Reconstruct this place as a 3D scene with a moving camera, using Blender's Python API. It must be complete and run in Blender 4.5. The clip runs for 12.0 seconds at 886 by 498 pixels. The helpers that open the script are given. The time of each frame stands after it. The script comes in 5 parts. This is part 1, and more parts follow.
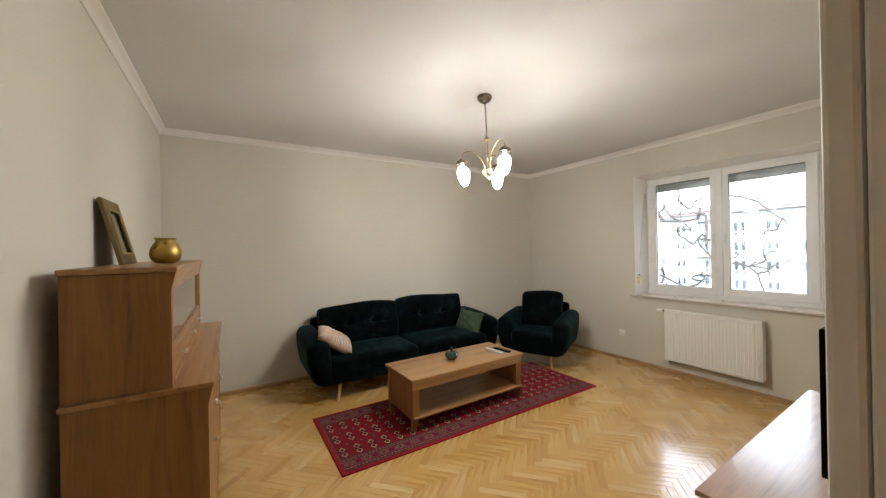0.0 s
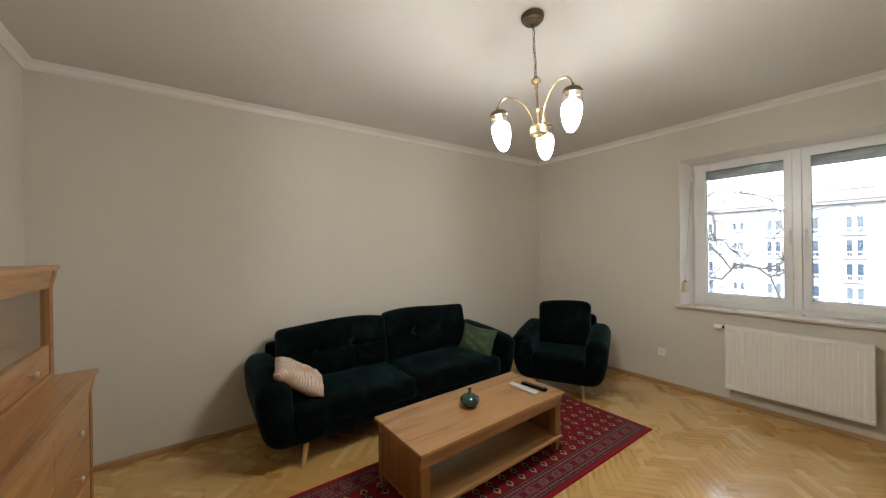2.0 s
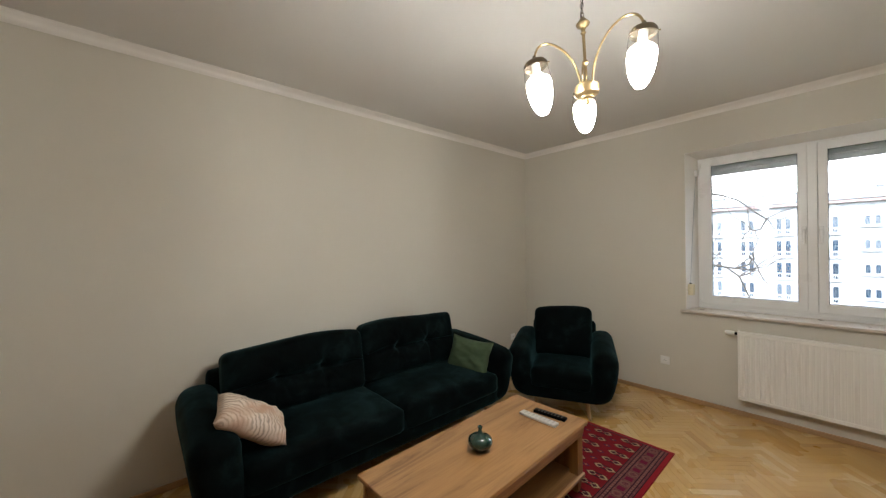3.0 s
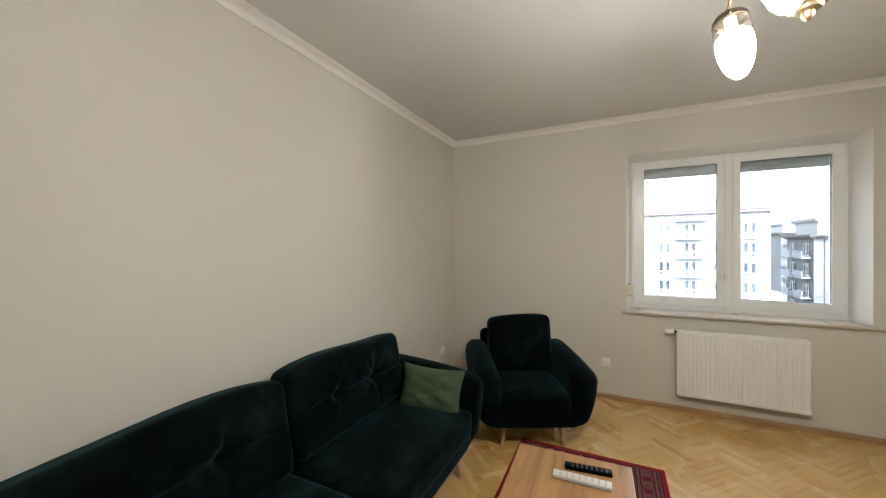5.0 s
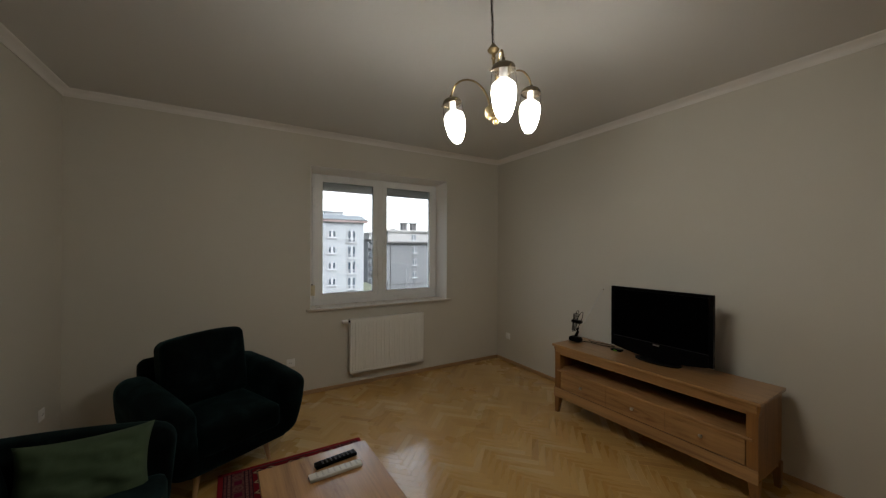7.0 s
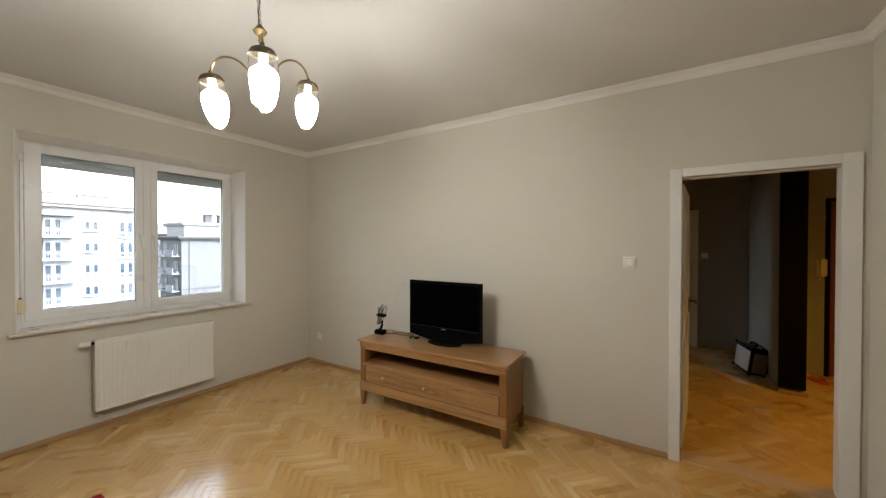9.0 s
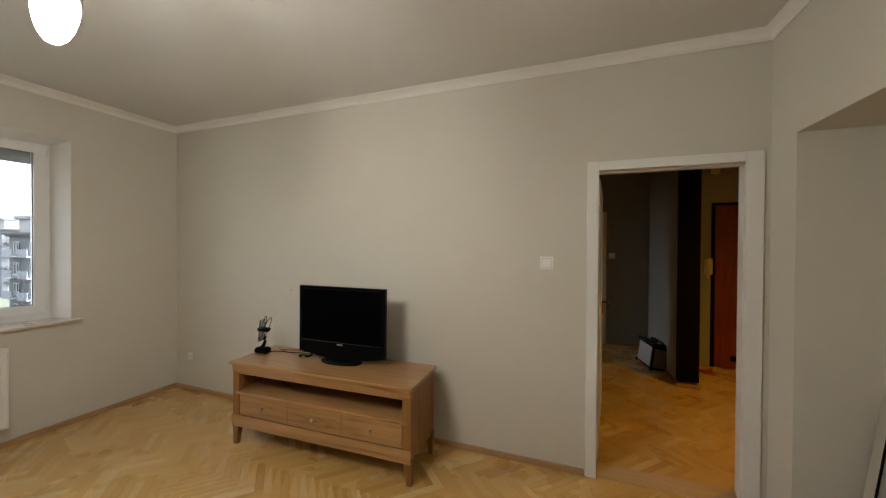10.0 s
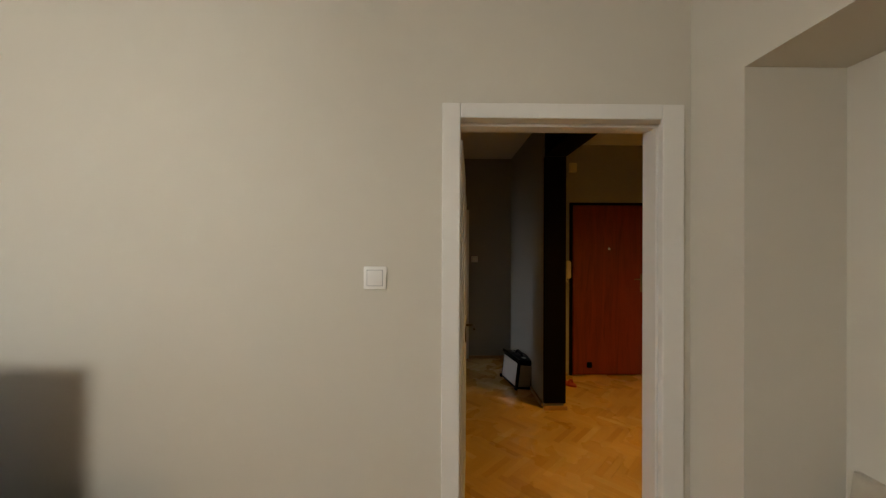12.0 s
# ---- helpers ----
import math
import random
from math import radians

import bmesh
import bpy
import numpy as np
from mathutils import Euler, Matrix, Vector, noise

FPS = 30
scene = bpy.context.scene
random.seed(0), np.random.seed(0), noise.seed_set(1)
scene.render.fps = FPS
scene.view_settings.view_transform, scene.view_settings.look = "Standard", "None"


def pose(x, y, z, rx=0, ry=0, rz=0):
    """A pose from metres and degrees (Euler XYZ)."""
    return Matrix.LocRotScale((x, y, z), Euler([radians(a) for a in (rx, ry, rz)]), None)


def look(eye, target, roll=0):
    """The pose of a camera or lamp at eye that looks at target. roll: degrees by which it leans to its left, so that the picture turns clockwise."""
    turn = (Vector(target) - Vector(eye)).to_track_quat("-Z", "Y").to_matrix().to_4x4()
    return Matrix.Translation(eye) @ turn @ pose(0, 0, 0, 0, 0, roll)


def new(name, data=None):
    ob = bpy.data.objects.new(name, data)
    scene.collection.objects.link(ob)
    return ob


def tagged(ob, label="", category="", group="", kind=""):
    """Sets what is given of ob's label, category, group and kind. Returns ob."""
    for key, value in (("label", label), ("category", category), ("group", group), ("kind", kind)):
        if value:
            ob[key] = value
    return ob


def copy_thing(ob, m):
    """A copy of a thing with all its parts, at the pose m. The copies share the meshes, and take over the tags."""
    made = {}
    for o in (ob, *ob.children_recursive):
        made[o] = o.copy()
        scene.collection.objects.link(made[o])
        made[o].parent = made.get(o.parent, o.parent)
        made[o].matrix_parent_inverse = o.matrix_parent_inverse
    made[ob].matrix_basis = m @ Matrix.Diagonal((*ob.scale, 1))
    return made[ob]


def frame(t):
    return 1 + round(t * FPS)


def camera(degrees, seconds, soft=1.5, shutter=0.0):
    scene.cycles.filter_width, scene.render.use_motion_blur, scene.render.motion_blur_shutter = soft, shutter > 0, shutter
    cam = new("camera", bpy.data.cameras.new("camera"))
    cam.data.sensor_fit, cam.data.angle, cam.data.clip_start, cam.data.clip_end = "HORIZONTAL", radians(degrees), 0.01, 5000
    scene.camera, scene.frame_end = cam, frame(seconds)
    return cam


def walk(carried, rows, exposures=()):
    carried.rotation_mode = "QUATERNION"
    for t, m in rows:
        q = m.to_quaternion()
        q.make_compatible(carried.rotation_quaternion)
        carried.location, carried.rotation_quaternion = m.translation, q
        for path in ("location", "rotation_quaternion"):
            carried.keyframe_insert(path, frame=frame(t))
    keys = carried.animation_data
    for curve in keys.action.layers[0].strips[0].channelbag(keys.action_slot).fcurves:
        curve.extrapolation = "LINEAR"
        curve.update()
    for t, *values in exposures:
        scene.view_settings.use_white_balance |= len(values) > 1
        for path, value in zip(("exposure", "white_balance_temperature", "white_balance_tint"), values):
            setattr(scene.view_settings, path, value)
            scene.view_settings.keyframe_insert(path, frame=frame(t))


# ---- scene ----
cam = camera(103.6, 12.0, soft=1.3)
PATH = [
    (0, (0.532, -0.076, 1.53), (1.573, 1.632, 1.532), -1.1),
    (0.5, (0.606, 0.149, 1.527), (1.643, 1.859, 1.531), -1.1),
    (1, (0.715, 0.394, 1.538), (1.76, 2.099, 1.533), -1.1),
    (1.5, (0.796, 0.644, 1.52), (1.874, 2.329, 1.522), -0.9),
    (2, (0.844, 0.953, 1.532), (2.002, 2.583, 1.529), -0.8),
    (2.5, (0.923, 1.221, 1.528), (2.138, 2.81, 1.526), -0.8),
    (3, (0.989, 1.514, 1.532), (2.31, 3.016, 1.527), -0.8),
    (4.8, (1.134, 2.526, 1.525), (2.855, 3.543, 1.522), -0.4),
    (5, (1.156, 2.623, 1.531), (2.952, 3.503, 1.519), -0.3),
    (5.5, (1.237, 2.817, 1.519), (3.167, 3.342, 1.511), -0.3),
    (6, (1.303, 2.967, 1.554), (3.299, 3.082, 1.534), -0.1),
    (6.5, (1.254, 3.056, 1.563), (3.201, 2.597, 1.552), 0.2),
    (7, (1.132, 3.171, 1.546), (2.857, 2.159, 1.545), 0.3),
    (8.8, (0.976, 3.086, 1.545), (2.088, 1.424, 1.53), 0.2),
    (9, (0.963, 3.009, 1.56), (2.029, 1.317, 1.54), 0.1),
    (9.5, (0.967, 2.779, 1.544), (1.872, 0.996, 1.522), 0.2),
    (10, (1.01, 2.513, 1.546), (1.706, 0.638, 1.529), 0.4),
    (10.5, (1.029, 2.254, 1.526), (1.578, 0.331, 1.523), 0.3),
    (11, (1.009, 1.932, 1.552), (1.439, -0.021, 1.538), 0.2),
    (11.5, (0.987, 1.623, 1.546), (1.206, -0.365, 1.55), 0.5),
    (12, (0.931, 1.33, 1.543), (0.906, -0.669, 1.547), 0.2),
]
EXPOSURES = [(0, 4.12, 6275, 9), (1.5, 3.82, 6275, 9), (2.5, 3.82, 6225, 9), (5, 4.07, 6125, 8), (5.5, 4.24, 6125, 8), (6.3, 4.12, 6125, 8), (6.6, 3.62, 6175, 8), (7, 2.36, 6435, 8), (7.2, 2.36, 6435, 8), (8.8, 3.8, 6285, 8), (9.5, 3.72, 6355, 8), (10.5, 3.57, 6435, 8), (11, 3.55, 6435, 8), (12, 3.77, 6435, 8)]
walk(cam, [(t, look(eye, target, roll)) for t, eye, target, roll in PATH], EXPOSURES)

# ---- daylight: an overcast sky and a weak, wide sun ----
world = bpy.data.worlds.new("overcast_sky")
scene.world = world
world.use_nodes = True
wn = world.node_tree
sky = wn.nodes.new("ShaderNodeTexSky")
sky.sky_type, sky.sun_disc = "NISHITA", False
sky.sun_elevation, sky.sun_rotation = radians(42), radians(250)
sky.dust_density, sky.air_density = 3.0, 1.0
grey = wn.nodes.new("ShaderNodeHueSaturation")
grey.inputs["Saturation"].default_value = 0.25
wn.links.new(sky.outputs[0], grey.inputs["Color"])
wn.links.new(grey.outputs[0], wn.nodes["Background"].inputs["Color"])
wn.nodes["Background"].inputs["Strength"].default_value = 0.15

sun_data = bpy.data.lights.new("sun", "SUN")
sun_data.energy, sun_data.angle, sun_data.color = 0.5, radians(20), (1.0, 0.96, 0.9)
sun = new("sun", sun_data)
sun.matrix_basis = look((-30, -12, 32), (0, 0, 0))
LAMP_GLOW = 15.5

# ---- materials ----
def mat_new(name):
    m = bpy.data.materials.new(name)
    m.use_nodes = True
    return m, m.node_tree.nodes, m.node_tree.links, m.node_tree.nodes["Principled BSDF"]


def math_node(nodes, links, op, a, b=None, c=None):
    n = nodes.new("ShaderNodeMath")
    n.operation = op
    for i, v in enumerate((a, b, c)):
        if v is None:
            continue
        if isinstance(v, (int, float)):
            n.inputs[i].default_value = v
        else:
            links.new(v, n.inputs[i])
    return n.outputs[0]


def mix_col(nodes, links, fac, a, b, blend="MIX"):
    n = nodes.new("ShaderNodeMix")
    n.data_type, n.blend_type = "RGBA", blend
    for i, v in ((0, fac), (6, a), (7, b)):
        if isinstance(v, (int, float)):
            n.inputs[i].default_value = v
        elif isinstance(v, tuple):
            n.inputs[i].default_value = (*v, 1)
        else:
            links.new(v, n.inputs[i])
    return n.outputs[2]


def noise_node(nodes, links, vec, scale, detail=4, rough=0.55, distort=0.0):
    n = nodes.new("ShaderNodeTexNoise")
    n.inputs["Scale"].default_value, n.inputs["Detail"].default_value = scale, detail
    n.inputs["Roughness"].default_value, n.inputs["Distortion"].default_value = rough, distort
    links.new(vec, n.inputs["Vector"])
    return n.outputs["Fac"]


def coords(nodes, links, stretch=(1, 1, 1), source="Object"):
    tc = nodes.new("ShaderNodeTexCoord")
    mp = nodes.new("ShaderNodeMapping")
    mp.inputs["Scale"].default_value = stretch
    links.new(tc.outputs[source], mp.inputs["Vector"])
    return mp.outputs[0]


def add_bump(nodes, links, bsdf, height, strength, distance=0.002):
    b = nodes.new("ShaderNodeBump")
    b.inputs["Strength"].default_value, b.inputs["Distance"].default_value = strength, distance
    links.new(height, b.inputs["Height"])
    links.new(b.outputs[0], bsdf.inputs["Normal"])


def ramp(nodes, links, fac, stops):
    r = nodes.new("ShaderNodeValToRGB")
    els = r.color_ramp.elements
    while len(els) < len(stops):
        els.new(0.5)
    for e, (p, c) in zip(els, stops):
        e.position, e.color = p, (*c, 1)
    links.new(fac, r.inputs[0])
    return r.outputs[0]


def shade(c, k):
    return tuple(min(1.0, v * k) for v in c)


def plain(name, col, rough=0.6, metal=0.0, var=0.08, scale=3.0, fine=120.0, bump=0.15, depth=0.001, sheen=0.0, coat=0.0, rvar=0.1):
    """Paint, plastic, plaster, metal: two scales of tone, fine relief and uneven gloss."""
    m, nd, ln, bs = mat_new(name)
    v = coords(nd, ln)
    big, small = noise_node(nd, ln, v, scale), noise_node(nd, ln, v, fine, 3)
    c = mix_col(nd, ln, big, shade(col, 1 - var), shade(col, 1 + var))
    c = mix_col(nd, ln, math_node(nd, ln, "MULTIPLY", small, var), c, shade(col, 0.75))
    ln.new(c, bs.inputs["Base Color"])
    ln.new(math_node(nd, ln, "MULTIPLY_ADD", big, rvar * 2, rough - rvar), bs.inputs["Roughness"])
    bs.inputs["Metallic"].default_value = metal
    bs.inputs["Coat Weight"].default_value = coat
    if sheen:
        bs.inputs["Sheen Weight"].default_value = sheen
        bs.inputs["Sheen Roughness"].default_value = 0.35
        bs.inputs["Sheen Tint"].default_value = (0.25, 0.55, 0.55, 1)
    add_bump(nd, ln, bs, small, bump, depth)
    return m


def wood(name, pale, dark, axis, rough=0.42, figure=1.0, coat=0.0, boards=0.3):
    """Veneer with stretched figure, pores and darker streaks along one axis."""
    m, nd, ln, bs = mat_new(name)
    st = [9.0, 9.0, 9.0]
    st[axis] = 0.7
    v = coords(nd, ln, st)
    st2 = [150.0, 150.0, 150.0]
    st2[axis] = 3.0
    v2 = coords(nd, ln, st2)
    fig = noise_node(nd, ln, v, 1.1 * figure, 6, 0.62, 2.0)
    pores = noise_node(nd, ln, v2, 1.0, 3, 0.6)
    cloud = noise_node(nd, ln, coords(nd, ln), 1.8, 2)
    c = ramp(nd, ln, fig, [(0.3, dark), (0.43, shade(pale, 0.78)), (0.55, pale), (0.72, shade(pale, 1.16))])
    c = mix_col(nd, ln, math_node(nd, ln, "MULTIPLY", pores, 0.55), c, dark)
    c = mix_col(nd, ln, math_node(nd, ln, "MULTIPLY", cloud, 0.3), c, shade(pale, 0.75))
    # boards of uneven width glued side by side
    sep = nd.new("ShaderNodeSeparateXYZ")
    ln.new(coords(nd, ln), sep.inputs[0])
    a, b = [sep.outputs[i] for i in range(3) if i != axis]
    key = nd.new("ShaderNodeCombineXYZ")
    for i, (o, wide) in enumerate(((a, 0.105), (b, 0.087))):
        ln.new(math_node(nd, ln, "FLOOR", math_node(nd, ln, "MULTIPLY_ADD", o, 1 / wide, 0.37)), key.inputs[i])
    board = nd.new("ShaderNodeTexWhiteNoise")
    board.noise_dimensions = "3D"
    ln.new(key.outputs[0], board.inputs["Vector"])
    c = mix_col(nd, ln, math_node(nd, ln, "MULTIPLY", board.outputs["Value"], boards), c, shade(dark, 1.6))
    ln.new(c, bs.inputs["Base Color"])
    ln.new(math_node(nd, ln, "MULTIPLY_ADD", pores, 0.2, rough - 0.1), bs.inputs["Roughness"])
    bs.inputs["Coat Weight"].default_value = coat
    bs.inputs["Coat Roughness"].default_value = 0.18
    add_bump(nd, ln, bs, pores, 0.12, 0.0006)
    return m


def parquet_material():
    m, nd, ln, bs = mat_new("oak_parquet")
    uv = nd.new("ShaderNodeUVMap")
    info, geo = nd.new("ShaderNodeObjectInfo"), nd.new("ShaderNodeNewGeometry")
    rnd = math_node(nd, ln, "FRACT", math_node(nd, ln, "ADD", info.outputs["Random"], geo.outputs["Random Per Island"]))
    off = nd.new("ShaderNodeCombineXYZ")
    ln.new(math_node(nd, ln, "MULTIPLY", rnd, 41.0), off.inputs[0])
    ln.new(math_node(nd, ln, "MULTIPLY", rnd, 17.0), off.inputs[1])
    add = nd.new("ShaderNodeVectorMath")
    ln.new(uv.outputs[0], add.inputs[0])
    ln.new(off.outputs[0], add.inputs[1])
    vecs = []
    for sc in ((5, 70, 1), (9, 320, 1), (0.8, 0.8, 1)):
        mp = nd.new("ShaderNodeMapping")
        mp.inputs["Scale"].default_value = sc
        ln.new(add.outputs[0], mp.inputs["Vector"])
        vecs.append(mp.outputs[0])
    fig, pores = noise_node(nd, ln, vecs[0], 1.0, 5, 0.6, 0.8), noise_node(nd, ln, vecs[1], 1.0, 2)
    tone = ramp(nd, ln, rnd, [(0.0, (0.5, 0.28, 0.066)), (0.1, (0.65, 0.4, 0.118)), (0.5, (0.72, 0.46, 0.15)), (0.86, (0.76, 0.5, 0.18)), (0.97, (0.86, 0.65, 0.31))])
    c = mix_col(nd, ln, math_node(nd, ln, "MULTIPLY", fig, 0.55), tone, (0.42, 0.22, 0.05))
    c = mix_col(nd, ln, math_node(nd, ln, "MULTIPLY", pores, 0.22), c, (0.3, 0.16, 0.05))
    ln.new(c, bs.inputs["Base Color"])
    wear = noise_node(nd, ln, coords(nd, ln), 2.2, 3)
    ln.new(math_node(nd, ln, "MULTIPLY_ADD", wear, 0.16, 0.2), bs.inputs["Roughness"])
    bs.inputs["Coat Weight"].default_value = 0.9
    bs.inputs["Coat Roughness"].default_value = 0.12
    add_bump(nd, ln, bs, pores, 0.06, 0.0005)
    return m


def velvet_material():
    m, nd, ln, bs = mat_new("green_velvet")
    v = coords(nd, ln)
    nap, fine = noise_node(nd, ln, v, 5.0, 4, 0.6, 0.5), noise_node(nd, ln, v, 260.0, 2)
    c = ramp(nd, ln, nap, [(0.34, (0.0002, 0.0008, 0.0009)), (0.54, (0.0011, 0.0034, 0.0037)), (0.78, (0.0075, 0.0165, 0.0175))])
    ln.new(c, bs.inputs["Base Color"])
    bs.inputs["Roughness"].default_value = 0.8
    bs.inputs["Specular IOR Level"].default_value = 0.06
    ln.new(math_node(nd, ln, "MULTIPLY_ADD", nap, 0.5, -0.05), bs.inputs["Sheen Weight"])
    bs.inputs["Sheen Roughness"].default_value = 0.42
    bs.inputs["Sheen Tint"].default_value = (0.13, 0.33, 0.35, 1)
    add_bump(nd, ln, bs, fine, 0.3, 0.001)
    return m


def rug_material(w, d):
    """Deep red field with rows of small oblong motifs between mauve patterned borders; x along the rug, y across, from its middle."""
    m, nd, ln, bs = mat_new("red_woven_wool")
    tc, sep = nd.new("ShaderNodeTexCoord"), nd.new("ShaderNodeSeparateXYZ")
    ln.new(tc.outputs["Object"], sep.inputs[0])
    x, y = sep.outputs[0], sep.outputs[1]
    M = lambda op, a, b=None, c=None: math_node(nd, ln, op, a, b, c)

    def cell(v, step, shift):
        f = M("FRACT", M("ADD", M("DIVIDE", v, step), shift + 100.0))
        return M("MULTIPLY", M("ABSOLUTE", M("SUBTRACT", f, 0.5)), step)

    def inside(u, v, a, b):
        return M("MULTIPLY", M("LESS_THAN", u, a), M("LESS_THAN", v, b))

    vec = tc.outputs["Object"]
    wob, fine = noise_node(nd, ln, vec, 90.0, 2), noise_node(nd, ln, vec, 420.0, 2)
    big = noise_node(nd, ln, vec, 2.5, 3)
    wx = M("MULTIPLY_ADD", wob, 0.008, M("ADD", x, -0.004))
    wy = M("MULTIPLY_ADD", wob, 0.008, M("ADD", y, -0.004))
    u, v = cell(wx, 0.113, 0.0), cell(wy, 0.208, 0.5)
    u2, v2 = cell(wx, 0.113, 0.5), cell(wy, 0.208, 0.0)
    col = mix_col(nd, ln, big, (0.15, 0.006, 0.011), (0.25, 0.01, 0.018))
    col = mix_col(nd, ln, M("LESS_THAN", M("ADD", M("MULTIPLY", u2, 1.2), M("MULTIPLY", v2, 0.7)), 0.022), col, (0.09, 0.02, 0.05))
    col = mix_col(nd, ln, M("LESS_THAN", M("ADD", M("MULTIPLY", u2, 1.2), M("MULTIPLY", v2, 0.7)), 0.008), col, (0.5, 0.16, 0.06))
    # each motif: a long dark hexagon with cream brackets at its ends and a barred heart
    dia = M("MAXIMUM", M("DIVIDE", u, 0.026), M("DIVIDE", M("MULTIPLY_ADD", u, 1.3, v), 0.08))
    ends_of = M("GREATER_THAN", v, 0.026)
    col = mix_col(nd, ln, M("LESS_THAN", dia, 1.0), col, (0.06, 0.008, 0.016))
    col = mix_col(nd, ln, M("MULTIPLY", M("LESS_THAN", dia, 0.92), ends_of), col, (0.4, 0.29, 0.16))
    col = mix_col(nd, ln, M("LESS_THAN", dia, 0.68), col, (0.05, 0.014, 0.022))
    col = mix_col(nd, ln, M("LESS_THAN", M("ABSOLUTE", M("SUBTRACT", u, M("MULTIPLY", v, 0.5))), 0.0032), col, mix_col(nd, ln, M("LESS_THAN", dia, 0.62), col, (0.42, 0.29, 0.17)))
    col = mix_col(nd, ln, inside(u, v, 0.006, 0.01), col, (0.3, 0.02, 0.03))
    # borders: wide along the sides, next to none at the ends
    dy = M("SUBTRACT", d / 2, M("ABSOLUTE", y))
    dx_e = M("SUBTRACT", w / 2, x)
    dx_w = M("ADD", w / 2, x)
    ends = M("MINIMUM", M("ADD", dx_e, 0.155), M("ADD", dx_w, 0.15))
    edge = M("MINIMUM", dy, ends)
    fig = nd.new("ShaderNodeTexVoronoi")
    fig.inputs["Scale"].default_value = 62.0
    ln.new(vec, fig.inputs["Vector"])
    bord = mix_col(nd, ln, fig.outputs["Distance"], (0.035, 0.01, 0.016), (0.3, 0.13, 0.1))
    bord = mix_col(nd, ln, 0.35, bord, (0.13, 0.02, 0.04))
    along = cell(wx, 0.13, 0.0)
    mid = M("ABSOLUTE", M("SUBTRACT", edge, 0.115))
    rose = M("ADD", M("POWER", M("DIVIDE", cell(wx, 0.13, 0.5), 0.03), 2.0), M("POWER", M("DIVIDE", mid, 0.03), 2.0))
    bord = mix_col(nd, ln, M("LESS_THAN", M("ABSOLUTE", M("SUBTRACT", rose, 0.7)), 0.28), bord, (0.2, 0.1, 0.08))
    bord = mix_col(nd, ln, inside(along, mid, 0.028, 0.029), bord, (0.17, 0.07, 0.06))
    bord = mix_col(nd, ln, inside(along, mid, 0.022, 0.023), bord, (0.15, 0.008, 0.035))
    dots = inside(cell(wx, 0.028, 0.0), M("ABSOLUTE", M("SUBTRACT", mid, 0.05)), 0.006, 0.006)
    bord = mix_col(nd, ln, dots, bord, (0.26, 0.15, 0.11))
    for at_ in (0.038, 0.062, 0.082):
        bord = mix_col(nd, ln, M("LESS_THAN", M("ABSOLUTE", M("SUBTRACT", mid, at_)), 0.0028), bord, (0.02, 0.01, 0.018))
    col = mix_col(nd, ln, M("LESS_THAN", edge, 0.2), col, bord)
    col = mix_col(nd, ln, M("LESS_THAN", M("MINIMUM", dy, M("MINIMUM", dx_e, dx_w)), 0.03), col, (0.3, 0.012, 0.02))
    col = mix_col(nd, ln, M("MULTIPLY", fine, 0.4), col, (0.05, 0.012, 0.015))
    ln.new(col, bs.inputs["Base Color"])
    bs.inputs["Roughness"].default_value = 0.95
    bs.inputs["Specular IOR Level"].default_value = 0.15
    add_bump(nd, ln, bs, fine, 0.5, 0.002)
    return m


def shell_fabric():
    """Cream cushion cloth printed with the arched ridges of a large shell."""
    m, nd, ln, bs = mat_new("shell_printed_cloth")
    v = coords(nd, ln)
    mp = nd.new("ShaderNodeMapping")
    mp.inputs["Location"].default_value = (0.16, 0.0, 0.15)
    ln.new(v, mp.inputs["Vector"])
    wv = nd.new("ShaderNodeTexWave")
    wv.wave_type, wv.rings_direction = "RINGS", "SPHERICAL"
    wv.inputs["Scale"].default_value, wv.inputs["Distortion"].default_value = 15.0, 6.0
    wv.inputs["Detail"].default_value, wv.inputs["Detail Scale"].default_value = 2.0, 1.6
    ln.new(mp.outputs[0], wv.inputs["Vector"])
    big, patch = noise_node(nd, ln, v, 7.0, 3), noise_node(nd, ln, coords(nd, ln, (1, 1, 1.6)), 4.5, 2)
    c = ramp(nd, ln, wv.outputs["Fac"], [(0.04, (0.34, 0.28, 0.24)), (0.2, (0.47, 0.38, 0.3)), (0.35, (0.55, 0.43, 0.33)), (0.85, (0.65, 0.55, 0.45))])
    c = mix_col(nd, ln, ramp(nd, ln, big, [(0.47, (0, 0, 0)), (0.66, (0.9, 0.9, 0.9))]), c, (0.6, 0.47, 0.36))
    c = mix_col(nd, ln, ramp(nd, ln, patch, [(0.5, (0, 0, 0)), (0.66, (0.7, 0.7, 0.7))]), c, (0.42, 0.24, 0.15))
    ln.new(c, bs.inputs["Base Color"])
    bs.inputs["Roughness"].default_value = 0.85
    add_bump(nd, ln, bs, noise_node(nd, ln, v, 300.0, 2), 0.3, 0.001)
    return m


def glass_material(name, rough=0.0, tint=(1, 1, 1)):
    m, nd, ln, bs = mat_new(name)
    bs.inputs["Base Color"].default_value = (*tint, 1)
    bs.inputs["Transmission Weight"].default_value = 1.0
    bs.inputs["IOR"].default_value = 1.45
    v = coords(nd, ln)
    ln.new(math_node(nd, ln, "MULTIPLY", noise_node(nd, ln, v, 4.0), 0.02 + rough), bs.inputs["Roughness"])
    return m


